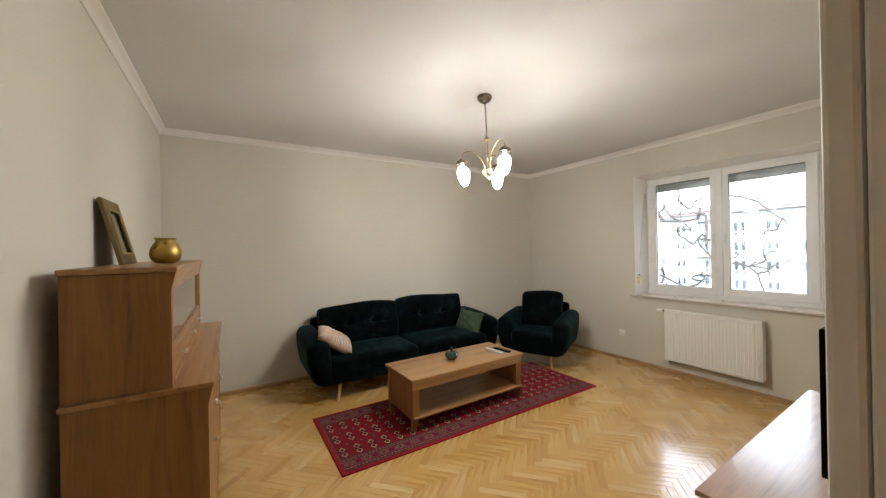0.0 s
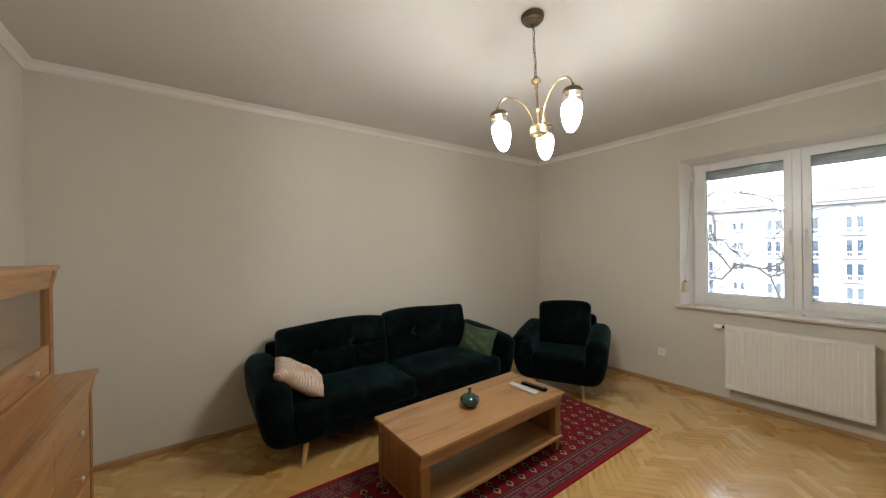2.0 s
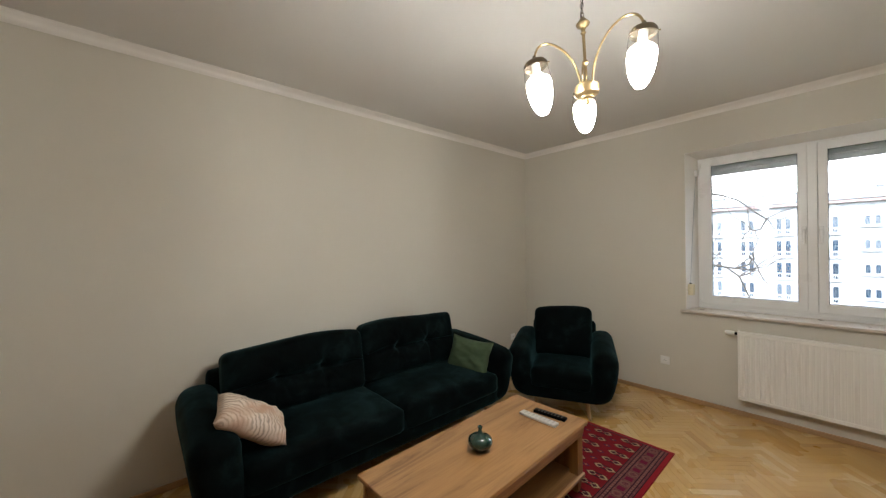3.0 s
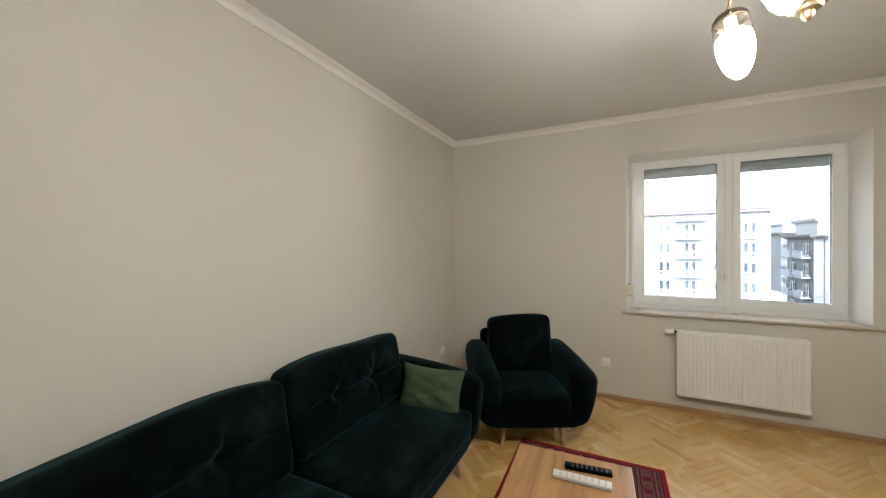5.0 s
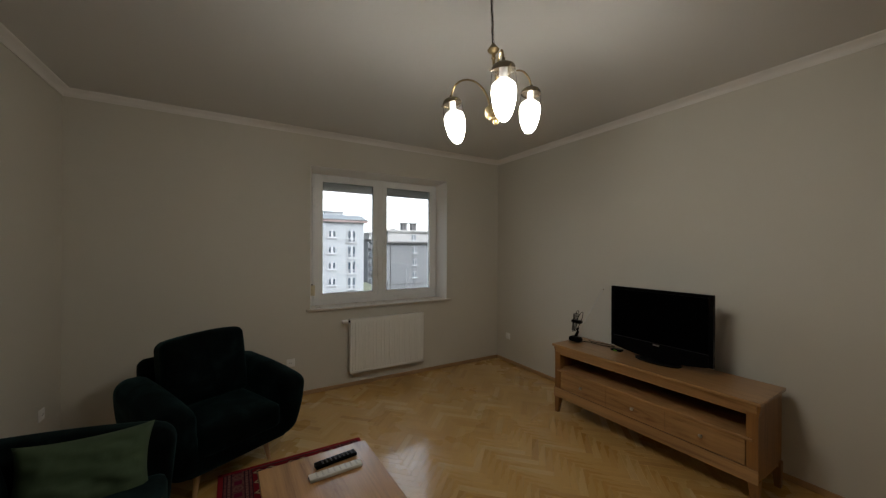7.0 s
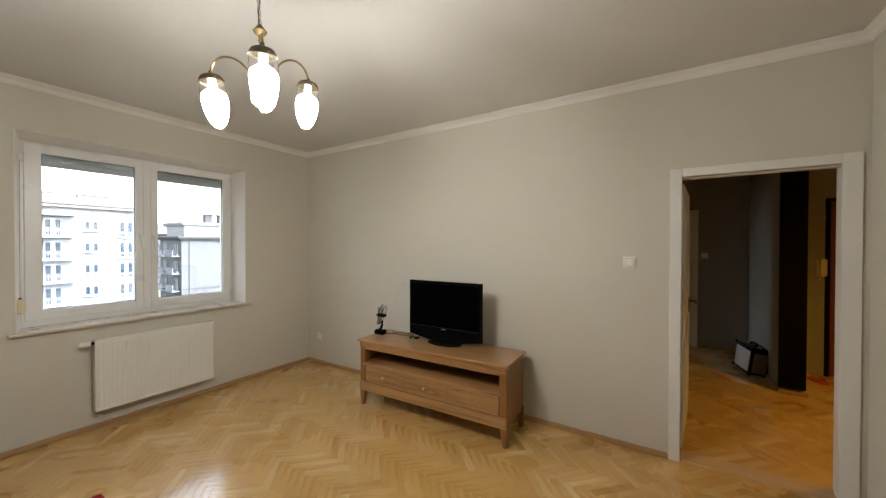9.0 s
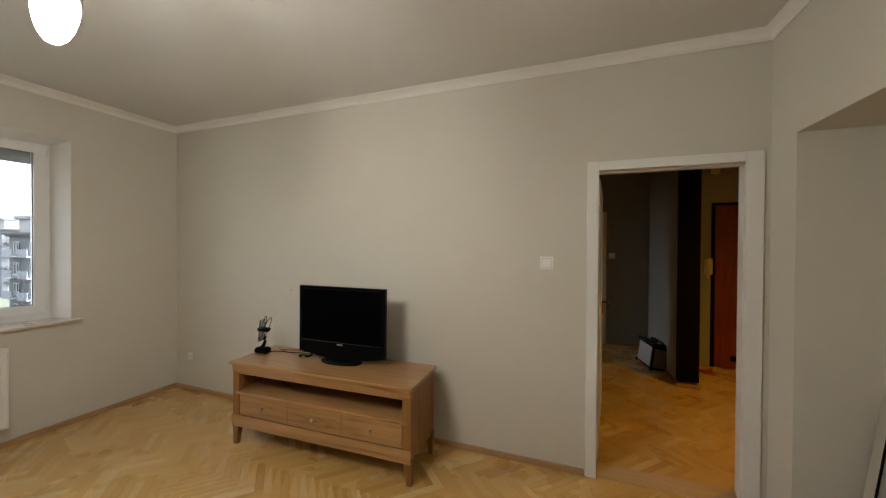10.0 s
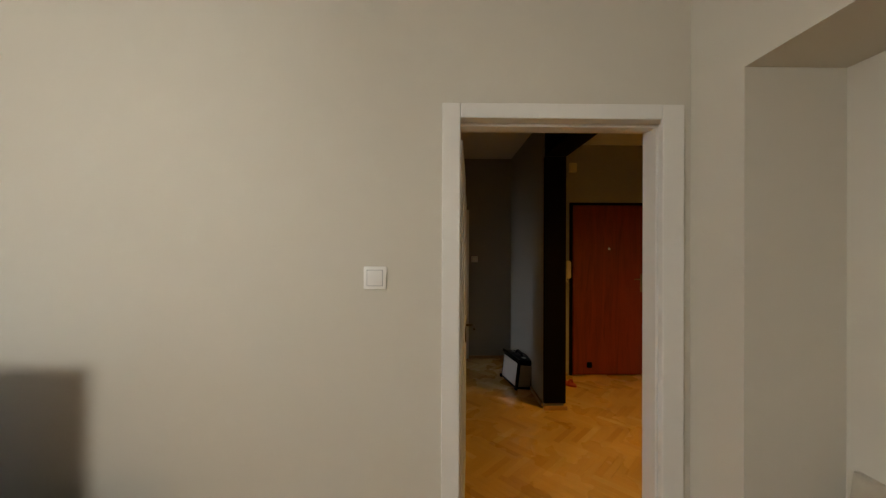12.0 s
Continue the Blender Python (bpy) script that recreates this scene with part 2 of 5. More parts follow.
def glow_material(name, col, strength):
    m, nd, ln, bs = mat_new(name)
    bs.inputs["Base Color"].default_value = (0.9, 0.88, 0.84, 1)
    bs.inputs["Emission Color"].default_value = (*col, 1)
    bs.inputs["Emission Strength"].default_value = strength
    return m


def pane_material():
    """Far windows: some dark, some with pale curtains behind the glass."""
    m, nd, ln, bs = mat_new("far_window_pane")
    info = nd.new("ShaderNodeObjectInfo")
    folds = noise_node(nd, ln, coords(nd, ln, (1, 1, 0.12)), 7.0, 2)
    c = ramp(nd, ln, info.outputs["Random"], [(0.0, (0.012, 0.02, 0.032)), (0.4, (0.02, 0.034, 0.054)), (0.7, (0.035, 0.052, 0.074)), (0.95, (0.06, 0.078, 0.1))])
    c = mix_col(nd, ln, math_node(nd, ln, "MULTIPLY", folds, 0.5), c, (0.006, 0.01, 0.016))
    ln.new(c, bs.inputs["Base Color"])
    bs.inputs["Roughness"].default_value = 0.12
    bs.inputs["Specular IOR Level"].default_value = 0.3
    return m


WALL = plain("beige_wall_paint", (0.624, 0.59, 0.514), 0.88, var=0.025, scale=0.9, fine=220, bump=0.12)
CEIL = plain("white_ceiling_paint", (0.67, 0.655, 0.63), 0.9, var=0.02, scale=0.7, fine=200, bump=0.1)
CORNICE = plain("white_plaster_moulding", (0.8, 0.77, 0.73), 0.8, var=0.03, scale=4, fine=150)
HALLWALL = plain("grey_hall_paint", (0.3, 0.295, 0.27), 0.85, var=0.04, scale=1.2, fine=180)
PILLAR = plain("dark_brown_panel", (0.007, 0.005, 0.004), 0.7, var=0.15, scale=6, fine=90)
DOORWHITE = plain("white_door_lacquer", (0.78, 0.765, 0.73), 0.38, var=0.03, scale=3, fine=60, bump=0.05)
PVC = plain("white_pvc", (0.8, 0.8, 0.79), 0.3, var=0.02, scale=5, fine=90, bump=0.03)
SILLM = plain("pale_stone_sill", (0.57, 0.5, 0.42), 0.3, var=0.05, scale=9, fine=120, bump=0.05)
RADM = plain("white_radiator_enamel", (0.8, 0.785, 0.745), 0.52, var=0.01, scale=4, fine=80, bump=0.04)
SWITCHM = plain("white_switch_plastic", (0.82, 0.81, 0.78), 0.32, var=0.02, scale=10, fine=100, bump=0.03)
CREAM = plain("cream_plastic", (0.68, 0.6, 0.42), 0.4, var=0.04, scale=10, fine=100, bump=0.04)
BLACK = plain("black_plastic", (0.003, 0.003, 0.0034), 0.3, var=0.1, scale=12, fine=150, bump=0.06)
SCREEN = plain("black_screen_glass", (0.0008, 0.0008, 0.001), 0.3, var=0.05, scale=3, fine=40, bump=0.0, rvar=0.03)
GREYPL = plain("grey_plastic", (0.45, 0.45, 0.45), 0.4, var=0.05, scale=12, fine=150, bump=0.05)
DARKSEAM = plain("dark_grey_seam", (0.03, 0.03, 0.034), 0.4)
GASKET = plain("dark_rubber", (0.07, 0.07, 0.075), 0.6)
BLINDM = plain("grey_blind_slat", (0.27, 0.27, 0.265), 0.5, var=0.05, scale=6, fine=80)
STEEL = plain("brushed_steel", (0.62, 0.61, 0.58), 0.3, 1.0, var=0.06, scale=20, fine=200, bump=0.05)
BRONZE = plain("aged_brass", (0.3, 0.225, 0.115), 0.4, 1.0, var=0.2, scale=18, fine=160, bump=0.08)
DARKBRASS = plain("dark_bronze_cap", (0.15, 0.118, 0.08), 0.4, 1.0, var=0.2, scale=18, fine=160, bump=0.08)
GOLD = plain("hammered_gold", (0.46, 0.33, 0.085), 0.3, 1.0, var=0.18, scale=12, fine=75, bump=0.5, depth=0.004)
RUSTIC = plain("worn_gilt_wood", (0.17, 0.12, 0.045), 0.5, 0.35, var=0.45, scale=26, fine=140, bump=0.5, depth=0.002)
MIRROR = plain("grey_mirror", (0.4, 0.4, 0.4), 0.08, 1.0, var=0.05, scale=4, fine=40, bump=0.0, rvar=0.03)
CERAMIC = plain("dark_teal_glaze", (0.014, 0.045, 0.034), 0.1, var=0.6, scale=45, fine=90, bump=0.25, coat=0.6, rvar=0.04)
GREENCLOTH = plain("moss_green_cloth", (0.045, 0.075, 0.036), 0.9, var=0.18, scale=9, fine=300, bump=0.4)
DOORRED = wood("mahogany_door", (0.27, 0.034, 0.012), (0.1, 0.012, 0.006), 2, 0.4)
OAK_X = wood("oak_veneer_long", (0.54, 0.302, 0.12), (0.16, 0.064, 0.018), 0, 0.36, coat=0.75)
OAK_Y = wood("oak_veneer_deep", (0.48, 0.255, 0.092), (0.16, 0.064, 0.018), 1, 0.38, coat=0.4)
# same oak on upright parts, its colour darkened for the shade on their sides
OAK_Z_SHADED = wood("oak_veneer_upright_shaded", (0.37, 0.177, 0.048), (0.115, 0.045, 0.011), 2, boards=0.4)
BEECH = wood("pale_beech", (0.6, 0.4, 0.2), (0.42, 0.25, 0.11), 2, 0.45)
BEECH_X = wood("worn_threshold_oak", (0.6, 0.42, 0.24), (0.4, 0.25, 0.12), 0, 0.45)
SKIRT_X = wood("oak_skirting", (0.5, 0.31, 0.155), (0.3, 0.17, 0.07), 0)
SKIRT_Y = wood("oak_skirting_side", (0.5, 0.31, 0.155), (0.3, 0.17, 0.07), 1)
for mat_, lv in ((SCREEN, 0.03), (BLACK, 0.05), (PILLAR, 0.03)):
    mat_.node_tree.nodes["Principled BSDF"].inputs["Specular IOR Level"].default_value = lv
PARQUET = parquet_material()
VELVET = velvet_material()
SHELL = shell_fabric()
GLASS = glass_material("window_glass", 0.0, (0.86, 0.89, 0.91))
CLEAR = glass_material("clear_lamp_glass", 0.1)
SMOKE = glass_material("smoky_plastic", 0.25, (0.62, 0.63, 0.65))
BULB = glow_material("lit_frosted_glass", (1.0, 0.945, 0.86), LAMP_GLOW)
BULBTOP = glow_material("lit_bulb_neck", (1.0, 0.945, 0.86), LAMP_GLOW * 0.06)
ALU = plain("aluminium_case", (0.6, 0.6, 0.6), 0.42, 0.25, var=0.08, scale=14, fine=120)
REDRUB = plain("orange_red_rubber", (0.42, 0.05, 0.02), 0.6, var=0.1, scale=15, fine=150)
FRAMEM = plain("silver_grey_frame", (0.6, 0.56, 0.49), 0.36, 0.5, var=0.12, scale=18, fine=160, bump=0.15)
PRINT = plain("pale_glazed_print", (0.36, 0.35, 0.32), 0.3, var=0.2, scale=5, fine=60, coat=0.8)
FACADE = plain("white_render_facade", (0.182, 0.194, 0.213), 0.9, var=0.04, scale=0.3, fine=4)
EAVE = plain("pink_eave", (0.19, 0.14, 0.14), 0.8, scale=0.5, fine=3)
ROOFM = plain("grey_roof_sheet", (0.1, 0.115, 0.13), 0.6, var=0.08, scale=0.4, fine=3)
PANE = pane_material()
FARFRAME = plain("far_window_frame", (0.25, 0.26, 0.28), 0.5, scale=1, fine=10)
CONCRETE = plain("grey_concrete_wall", (0.085, 0.09, 0.1), 0.9, var=0.2, scale=0.35, fine=5)
ATTICM = plain("pale_attic_render", (0.2, 0.2, 0.205), 0.9, var=0.12, scale=0.4, fine=4)
LEDGE = plain("dark_cornice_stone", (0.05, 0.05, 0.054), 0.9, var=0.15, scale=0.5, fine=5)
BARK = plain("wet_bark", (0.025, 0.022, 0.02), 0.9, var=0.3, scale=9, fine=60, bump=0.6, depth=0.01)
GRASS = plain("winter_grass_and_asphalt", (0.075, 0.085, 0.055), 0.95, var=0.35, scale=0.12, fine=3)


# ---- mesh helpers ----
def box(bm, x0, x1, y0, y1, z0, z1, b=0.0, seg=2):
    """A box with all edges rounded by b."""
    r = bmesh.ops.create_cube(bm, size=1.0, matrix=Matrix.Translation(((x0 + x1) / 2, (y0 + y1) / 2, (z0 + z1) / 2)) @ Matrix.Diagonal((x1 - x0, y1 - y0, z1 - z0, 1)))
    if b > 0:
        edges = list({e for v in r["verts"] for e in v.link_edges})
        bmesh.ops.bevel(bm, geom=edges, offset=b, segments=seg, profile=0.5, affect="EDGES")
    return bm


def boxes(*specs, b=0.0):
    bm = bmesh.new()
    for s in specs:
        box(bm, *s[:6], b=s[6] if len(s) > 6 else b)
    return bm


def lathe(profile, steps=32, m=None):
    """Turned shape from (radius, height) points."""
    bm = bmesh.new()
    rings = []
    for r, z in profile:
        rings.append([bm.verts.new((max(r, 1e-4) * math.cos(2 * math.pi * k / steps), max(r, 1e-4) * math.sin(2 * math.pi * k / steps), z)) for k in range(steps)])
    for a, c in zip(rings, rings[1:]):
        for k in range(steps):
            bm.faces.new((a[k], a[(k + 1) % steps], c[(k + 1) % steps], c[k]))
    bm.faces.new(rings[0][::-1])
    bm.faces.new(rings[-1])
    bmesh.ops.recalc_face_normals(bm, faces=bm.faces)
    if m is not None:
        bm.transform(m)
    return bm


def tube(points, radius, sides=10, taper=None, bm=None):
    """A round bar along points."""
    bm = bm or bmesh.new()
    pts = [Vector(p) for p in points]
    rings, up = [], Vector((0.13, 0.29, 0.95)).normalized()
    for i, p in enumerate(pts):
        d = (pts[min(i + 1, len(pts) - 1)] - pts[max(i - 1, 0)]).normalized()
        if abs(d.dot(up)) > 0.97:
            up = Vector((0.9, 0.3, 0.1)).normalized()
        a = d.cross(up).normalized()
        c = d.cross(a)
        r = radius if taper is None else radius + (taper - radius) * i / max(1, len(pts) - 1)
        rings.append([bm.verts.new(p + (a * math.cos(2 * math.pi * k / sides) + c * math.sin(2 * math.pi * k / sides)) * r) for k in range(sides)])
    for a, c in zip(rings, rings[1:]):
        for k in range(sides):
            bm.faces.new((a[k], a[(k + 1) % sides], c[(k + 1) % sides], c[k]))
    bm.faces.new(rings[0][::-1])
    bm.faces.new(rings[-1])
    bmesh.ops.recalc_face_normals(bm, faces=bm.faces)
    return bm


def soft(sx, sy, sz, r, cuts=14, shape=None):
    """A rounded, upholstered block from its middle; shape(p) bends each point."""
    bm = bmesh.new()
    bmesh.ops.create_cube(bm, size=1.0)
    bmesh.ops.subdivide_edges(bm, edges=bm.edges[:], cuts=cuts, use_grid_fill=True)
    h = Vector((sx / 2, sy / 2, sz / 2))
    for v in bm.verts:
        p = Vector((v.co.x * sx, v.co.y * sy, v.co.z * sz))
        q = Vector([max(-(h[i] - r), min(h[i] - r, p[i])) for i in range(3)])
        d = p - q
        if d.length > 1e-6:
            m = max(abs(d.x), abs(d.y), abs(d.z))
            p = q + d.normalized() * m if m > 1e-6 else p
        v.co = shape(p) if shape else p
    return bm


def slab(pts, depth, axis=1):
    """An outline (two coordinates a point) pushed through by depth, along x, y or z."""
    bm = bmesh.new()

    def place(a, c, d):
        return {0: (d, a, c), 1: (a, d, c), 2: (a, c, d)}[axis]
    f = [bm.verts.new(place(a, c, -depth / 2)) for a, c in pts]
    g = [bm.verts.new(place(a, c, depth / 2)) for a, c in pts]
    n = len(pts)
    bm.faces.new(f)
    bm.faces.new(g[::-1])
    for k in range(n):
        bm.faces.new((f[k], g[k], g[(k + 1) % n], f[(k + 1) % n]))
    bmesh.ops.recalc_face_normals(bm, faces=bm.faces)
    return bm


def mesh_of(name, bm, material, smooth=False, angle=0.6):
    me = bpy.data.meshes.new(name)
    bm.to_mesh(me)
    bm.free()
    me.materials.append(material)
    if smooth:
        me.polygons.foreach_set("use_smooth", [True] * len(me.polygons))
        me.set_sharp_from_angle(angle=angle)
    return me


def part(name, bm, material, parent, label="", smooth=False, at=None, angle=0.6):
    ob = new(name, mesh_of(name, bm, material, smooth, angle))
    ob.parent = parent
    if at is not None:
        ob.matrix_basis = at
    if label:
        ob["label"] = label
    return ob


def thing(name, m, label, category, group="", kind=""):
    ob = new(name)
    ob.empty_display_size = 0.1
    ob.matrix_basis = m
    return tagged(ob, label, category, group, kind)


def solid(name, bm, material, label, category, kind="", smooth=False, group="", at=None, angle=0.6):
    ob = new(name, mesh_of(name, bm, material, smooth, angle))
    if at is not None:
        ob.matrix_basis = at
    return tagged(ob, label, category, group, kind)


# ---- the room's shell: inner faces ----
XW, XE, YS, YN, H = -0.06, 5.04, -0.03, 4.38, 2.80
YH = -0.20            # hall face of the south wall
HX0, HX1, HY, HH = -1.95, 1.25, -3.63, 2.84
DX0, DX1, DZ = 0.010, 0.868, 2.08
WY0, WY1, WZ0, WZ1 = 0.818, 2.514, 0.90, 2.428
NY0, NY1, NZ, NX = 0.212, 1.45, 2.14, -0.397

solid("wall_north", boxes((XW - 0.6, XE + 0.4, YN, YN + 0.3, -0.1, 3.0)), WALL, "plain beige painted wall behind the sofa", "wall", "structure")
solid("wall_east", boxes((XE, XE + 0.4, YS, WY0, -0.1, 3.0), (XE, XE + 0.4, WY1, YN, -0.1, 3.0), (XE, XE + 0.4, WY0, WY1, -0.1, WZ0 - 0.03), (XE, XE + 0.4, WY0, WY1, WZ1, 3.0)), WALL, "beige painted wall with the deep window opening", "wall", "structure")
solid("wall_south", boxes((DX1, XE + 0.4, YH, YS, -0.1, 3.0), (-2.2, DX0, YH, YS, -0.1, 3.0), (DX0, DX1, YH, YS, DZ, 3.0)), WALL, "beige painted wall with the doorway to the hall", "wall", "structure")
solid("wall_west", boxes((XW - 0.6, XW, YS, NY0, -0.1, 3.0), (XW - 0.6, XW, NY1, YN, -0.1, 3.0), (XW - 0.6, XW, NY0, NY1, NZ, 3.0), (XW - 0.6, NX, NY0, NY1, -0.1, NZ)), WALL, "beige painted wall with a shallow full-height niche", "wall", "structure")
solid("ceiling", boxes((XW - 0.6, XE + 0.4, YS, YN + 0.3, H, H + 0.2)), CEIL, "matt white plaster ceiling", "ceiling", "structure")
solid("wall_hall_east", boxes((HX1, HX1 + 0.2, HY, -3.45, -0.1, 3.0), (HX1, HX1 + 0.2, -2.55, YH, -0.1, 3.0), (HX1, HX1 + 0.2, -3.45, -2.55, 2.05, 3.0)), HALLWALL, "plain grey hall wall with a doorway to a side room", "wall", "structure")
solid("wall_side_room_south", boxes((HX1 + 0.2, XE + 0.4, HY - 0.2, HY, -0.1, 3.0)), WALL, "plain wall of the side room", "wall", "structure")
solid("wall_side_room_east", boxes((XE, XE + 0.4, HY, -3.45, -0.1, 3.0), (XE, XE + 0.4, -2.45, YH, -0.1, 3.0), (XE, XE + 0.4, -3.45, -2.45, -0.1, 0.9), (XE, XE + 0.4, -3.45, -2.45, 2.43, 3.0)), WALL, "wall of the side room with a window opening", "wall", "structure")
solid("floor_side_room", boxes((HX1 + 0.2, XE, HY, YH, -0.1, -0.004)), OAK_X, "plain wooden floor of the side room", "floor", "structure")
solid("ceiling_side_room", boxes((HX1 + 0.2, XE + 0.4, HY - 0.2, YH, 2.8, 3.0)), CEIL, "white ceiling of the side room", "ceiling", "structure")
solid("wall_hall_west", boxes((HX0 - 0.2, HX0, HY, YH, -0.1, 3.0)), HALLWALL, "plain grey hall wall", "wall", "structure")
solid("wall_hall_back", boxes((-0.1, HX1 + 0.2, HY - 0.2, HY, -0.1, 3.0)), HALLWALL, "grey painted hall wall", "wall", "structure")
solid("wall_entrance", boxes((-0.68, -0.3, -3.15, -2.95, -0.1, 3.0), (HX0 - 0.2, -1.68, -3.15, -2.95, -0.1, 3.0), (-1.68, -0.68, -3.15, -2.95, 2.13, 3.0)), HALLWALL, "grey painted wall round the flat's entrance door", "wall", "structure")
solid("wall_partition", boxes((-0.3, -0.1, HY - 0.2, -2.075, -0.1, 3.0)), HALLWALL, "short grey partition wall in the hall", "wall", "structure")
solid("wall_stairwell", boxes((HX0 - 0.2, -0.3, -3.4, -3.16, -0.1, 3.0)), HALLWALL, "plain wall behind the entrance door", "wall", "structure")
solid("pillar", boxes((-0.304, -0.096, -2.073, -2.03, 0.06, 2.45, 0.004)), PILLAR, "dark brown end panel of the hall partition", "pillar", "structure")
solid("beam", boxes((-0.304, -0.096, -2.03, YH, 2.45, HH)), PILLAR, "dark brown beam under the hall ceiling", "beam", "structure")
solid("ceiling_hall", boxes((HX0 - 0.2, HX1 + 0.2, HY - 0.2, YH, HH, HH + 0.2)), CEIL, "white hall ceiling", "ceiling", "structure")
solid("floor", boxes((XW - 0.6, XE + 0.4, YS, YN + 0.3, -0.2, -0.011), (-2.2, XE + 0.4, HY - 0.2, YS, -0.2, -0.011)), plain("dark_screed", (0.07, 0.045, 0.025), 0.9), "herringbone oak parquet floor with a satin lacquer", "floor", "structure")


def ring(profile, x0, x1, y0, y1):
    """A moulding run round a rectangle: profile points are (distance from the wall, height)."""
    bm = bmesh.new()
    loops = []
    for d, z in profile:
        loops.append([bm.verts.new(p) for p in ((x0 + d, y0 + d, z), (x1 - d, y0 + d, z), (x1 - d, y1 - d, z), (x0 + d, y1 - d, z))])
    for a, c in zip(loops, loops[1:]):
        for k in range(4):
            bm.faces.new((a[k], a[(k + 1) % 4], c[(k + 1) % 4], c[k]))
    bmesh.ops.recalc_face_normals(bm, faces=bm.faces)
    return bm


solid("cornice", ring([(0.0, 2.742), (0.008, 2.740), (0.014, 2.752), (0.024, 2.770), (0.040, 2.784), (0.052, 2.790), (0.056, 2.7995)], XW, XE, YS, YN), CORNICE, "narrow white coved plaster cornice", "cornice", "structure", smooth=True, angle=1.2)


def skirting(name, x0, x1, y0, y1):
    along_x = (x1 - x0) > (y1 - y0)
    ob = solid(name, boxes((x0, x1, y0, y1, 0.0, 0.042, 0.005)), SKIRT_X if along_x else SKIRT_Y, "low oak skirting board", "skirting board", "structure", group="skirting boards")
    return ob


skirting("baseboard", XW + 0.02, XE - 0.02, YN - 0.018, YN)
skirting("baseboard", XE - 0.018, XE, YS + 0.0, YN)
skirting("baseboard", 0.925, XE - 0.02, YS, YS + 0.018)
skirting("baseboard", XW, XW + 0.018, NY1, YN - 0.02)
skirting("baseboard", XW, XW + 0.018, YS + 0.03, NY0)
skirting("baseboard", -0.1, 0.5, HY, HY + 0.018)
skirting("baseboard", -0.1, -0.082, HY + 0.02, -2.08)
skirting("baseboard", -0.315, -0.085, -2.028, -2.01)
skirting("baseboard", -0.66, -0.31, -2.95, -2.932)
solid("threshold", boxes((DX0 + 0.02, DX1 - 0.02, YH - 0.0, YS - 0.01, -0.005, 0.008, 0.003)), BEECH_X, "worn oak threshold strip in the doorway", "threshold", "structure")

# ---- doorway: lining, casing and the open leaf ----
door = thing("door_1", pose(0, 0, 0), "white lacquered door frame with the leaf open into the hall", "door", kind="structure")
part("lining", boxes((DX1 - 0.022, DX1 + 0.0, YH + 0.002, YS - 0.002, 0.0, DZ - 0.022), b=0.002), DOORWHITE, door)
part("lining", boxes((DX0, DX0 + 0.022, YH + 0.002, YS - 0.002, 0.0, DZ - 0.022), b=0.002), DOORWHITE, door)
part("lining", boxes((DX0, DX1, YH + 0.002, YS - 0.002, DZ - 0.022, DZ), b=0.002), DOORWHITE, door)
part("stop_bead", boxes((DX0 + 0.022, DX0 + 0.034, -0.14, -0.085, 0.0, DZ - 0.034), b=0.002), DOORWHITE, door)
part("stop_bead", boxes((DX0 + 0.022, DX1 - 0.022, -0.14, -0.085, DZ - 0.034, DZ - 0.022), b=0.002), DOORWHITE, door)
for x0, x1 in ((-0.025, 0.061), (0.848, 0.919)):
    part("casing", boxes((x0, x1, YS - 0.001, YS + 0.017, 0.0, 2.112), b=0.004), DOORWHITE, door)
part("casing", boxes((0.0612, 0.8478, YS - 0.001, YS + 0.0168, 2.053, 2.112), b=0.004), DOORWHITE, door)
leaf = part("leaf", boxes((0.0, 0.04, -0.8, 0.0, 0.01, 2.03, 0.003)), DOORWHITE, door, at=pose(0.826, YH - 0.014, 0, 0, 0, -5.4))
for z0, z1 in ((0.2, 0.95), (1.1, 1.85)):
    part("panel_moulding", boxes((-0.008, 0.0, -0.7, -0.1, z0, z0 + 0.025), (-0.008, 0.0, -0.7, -0.1, z1 - 0.025, z1), (-0.008, 0.0, -0.7, -0.675, z0 + 0.025, z1 - 0.025), (-0.008, 0.0, -0.125, -0.1, z0 + 0.025, z1 - 0.025), b=0.003), DOORWHITE, leaf)
hb = boxes((-0.008, 0.0, -0.765, -0.725, 0.93, 1.15, 0.003))
tube([(-0.005, -0.745, 1.05), (-0.05, -0.745, 1.05), (-0.058, -0.73, 1.05), (-0.058, -0.63, 1.05)], 0.008, 8, bm=hb)
part("door_handle", hb, DARKBRASS, leaf, "aged brass lever handle on a long plate", smooth=True)

# ---- window ----
FX = 5.265
win = thing("window_1", pose(0, 0, 0), "white two-sash plastic window in a deep reveal", "window", kind="structure")
FY0, FY1, FZ0, FZ1 = 0.86, 2.458, 0.925, 2.39
MID = 1.66
part("window_frame", boxes((FX, FX + 0.07, FY0, FY0 + 0.045, FZ0, FZ1), (FX, FX + 0.07, FY1 - 0.045, FY1, FZ0, FZ1), (FX, FX + 0.07, FY0 + 0.045, FY1 - 0.045, FZ0, FZ0 + 0.045), (FX, FX + 0.07, FY0 + 0.045, FY1 - 0.045, FZ1 - 0.045, FZ1), b=0.004), PVC, win)
part("mullion", boxes((FX - 0.017, FX + 0.044, MID - 0.0285, MID + 0.0297, FZ0 + 0.02, FZ1 - 0.02, 0.003), (FX + 0.0455, FX + 0.072, MID - 0.055, MID + 0.055, FZ0 + 0.045, FZ1 - 0.045)), PVC, win)
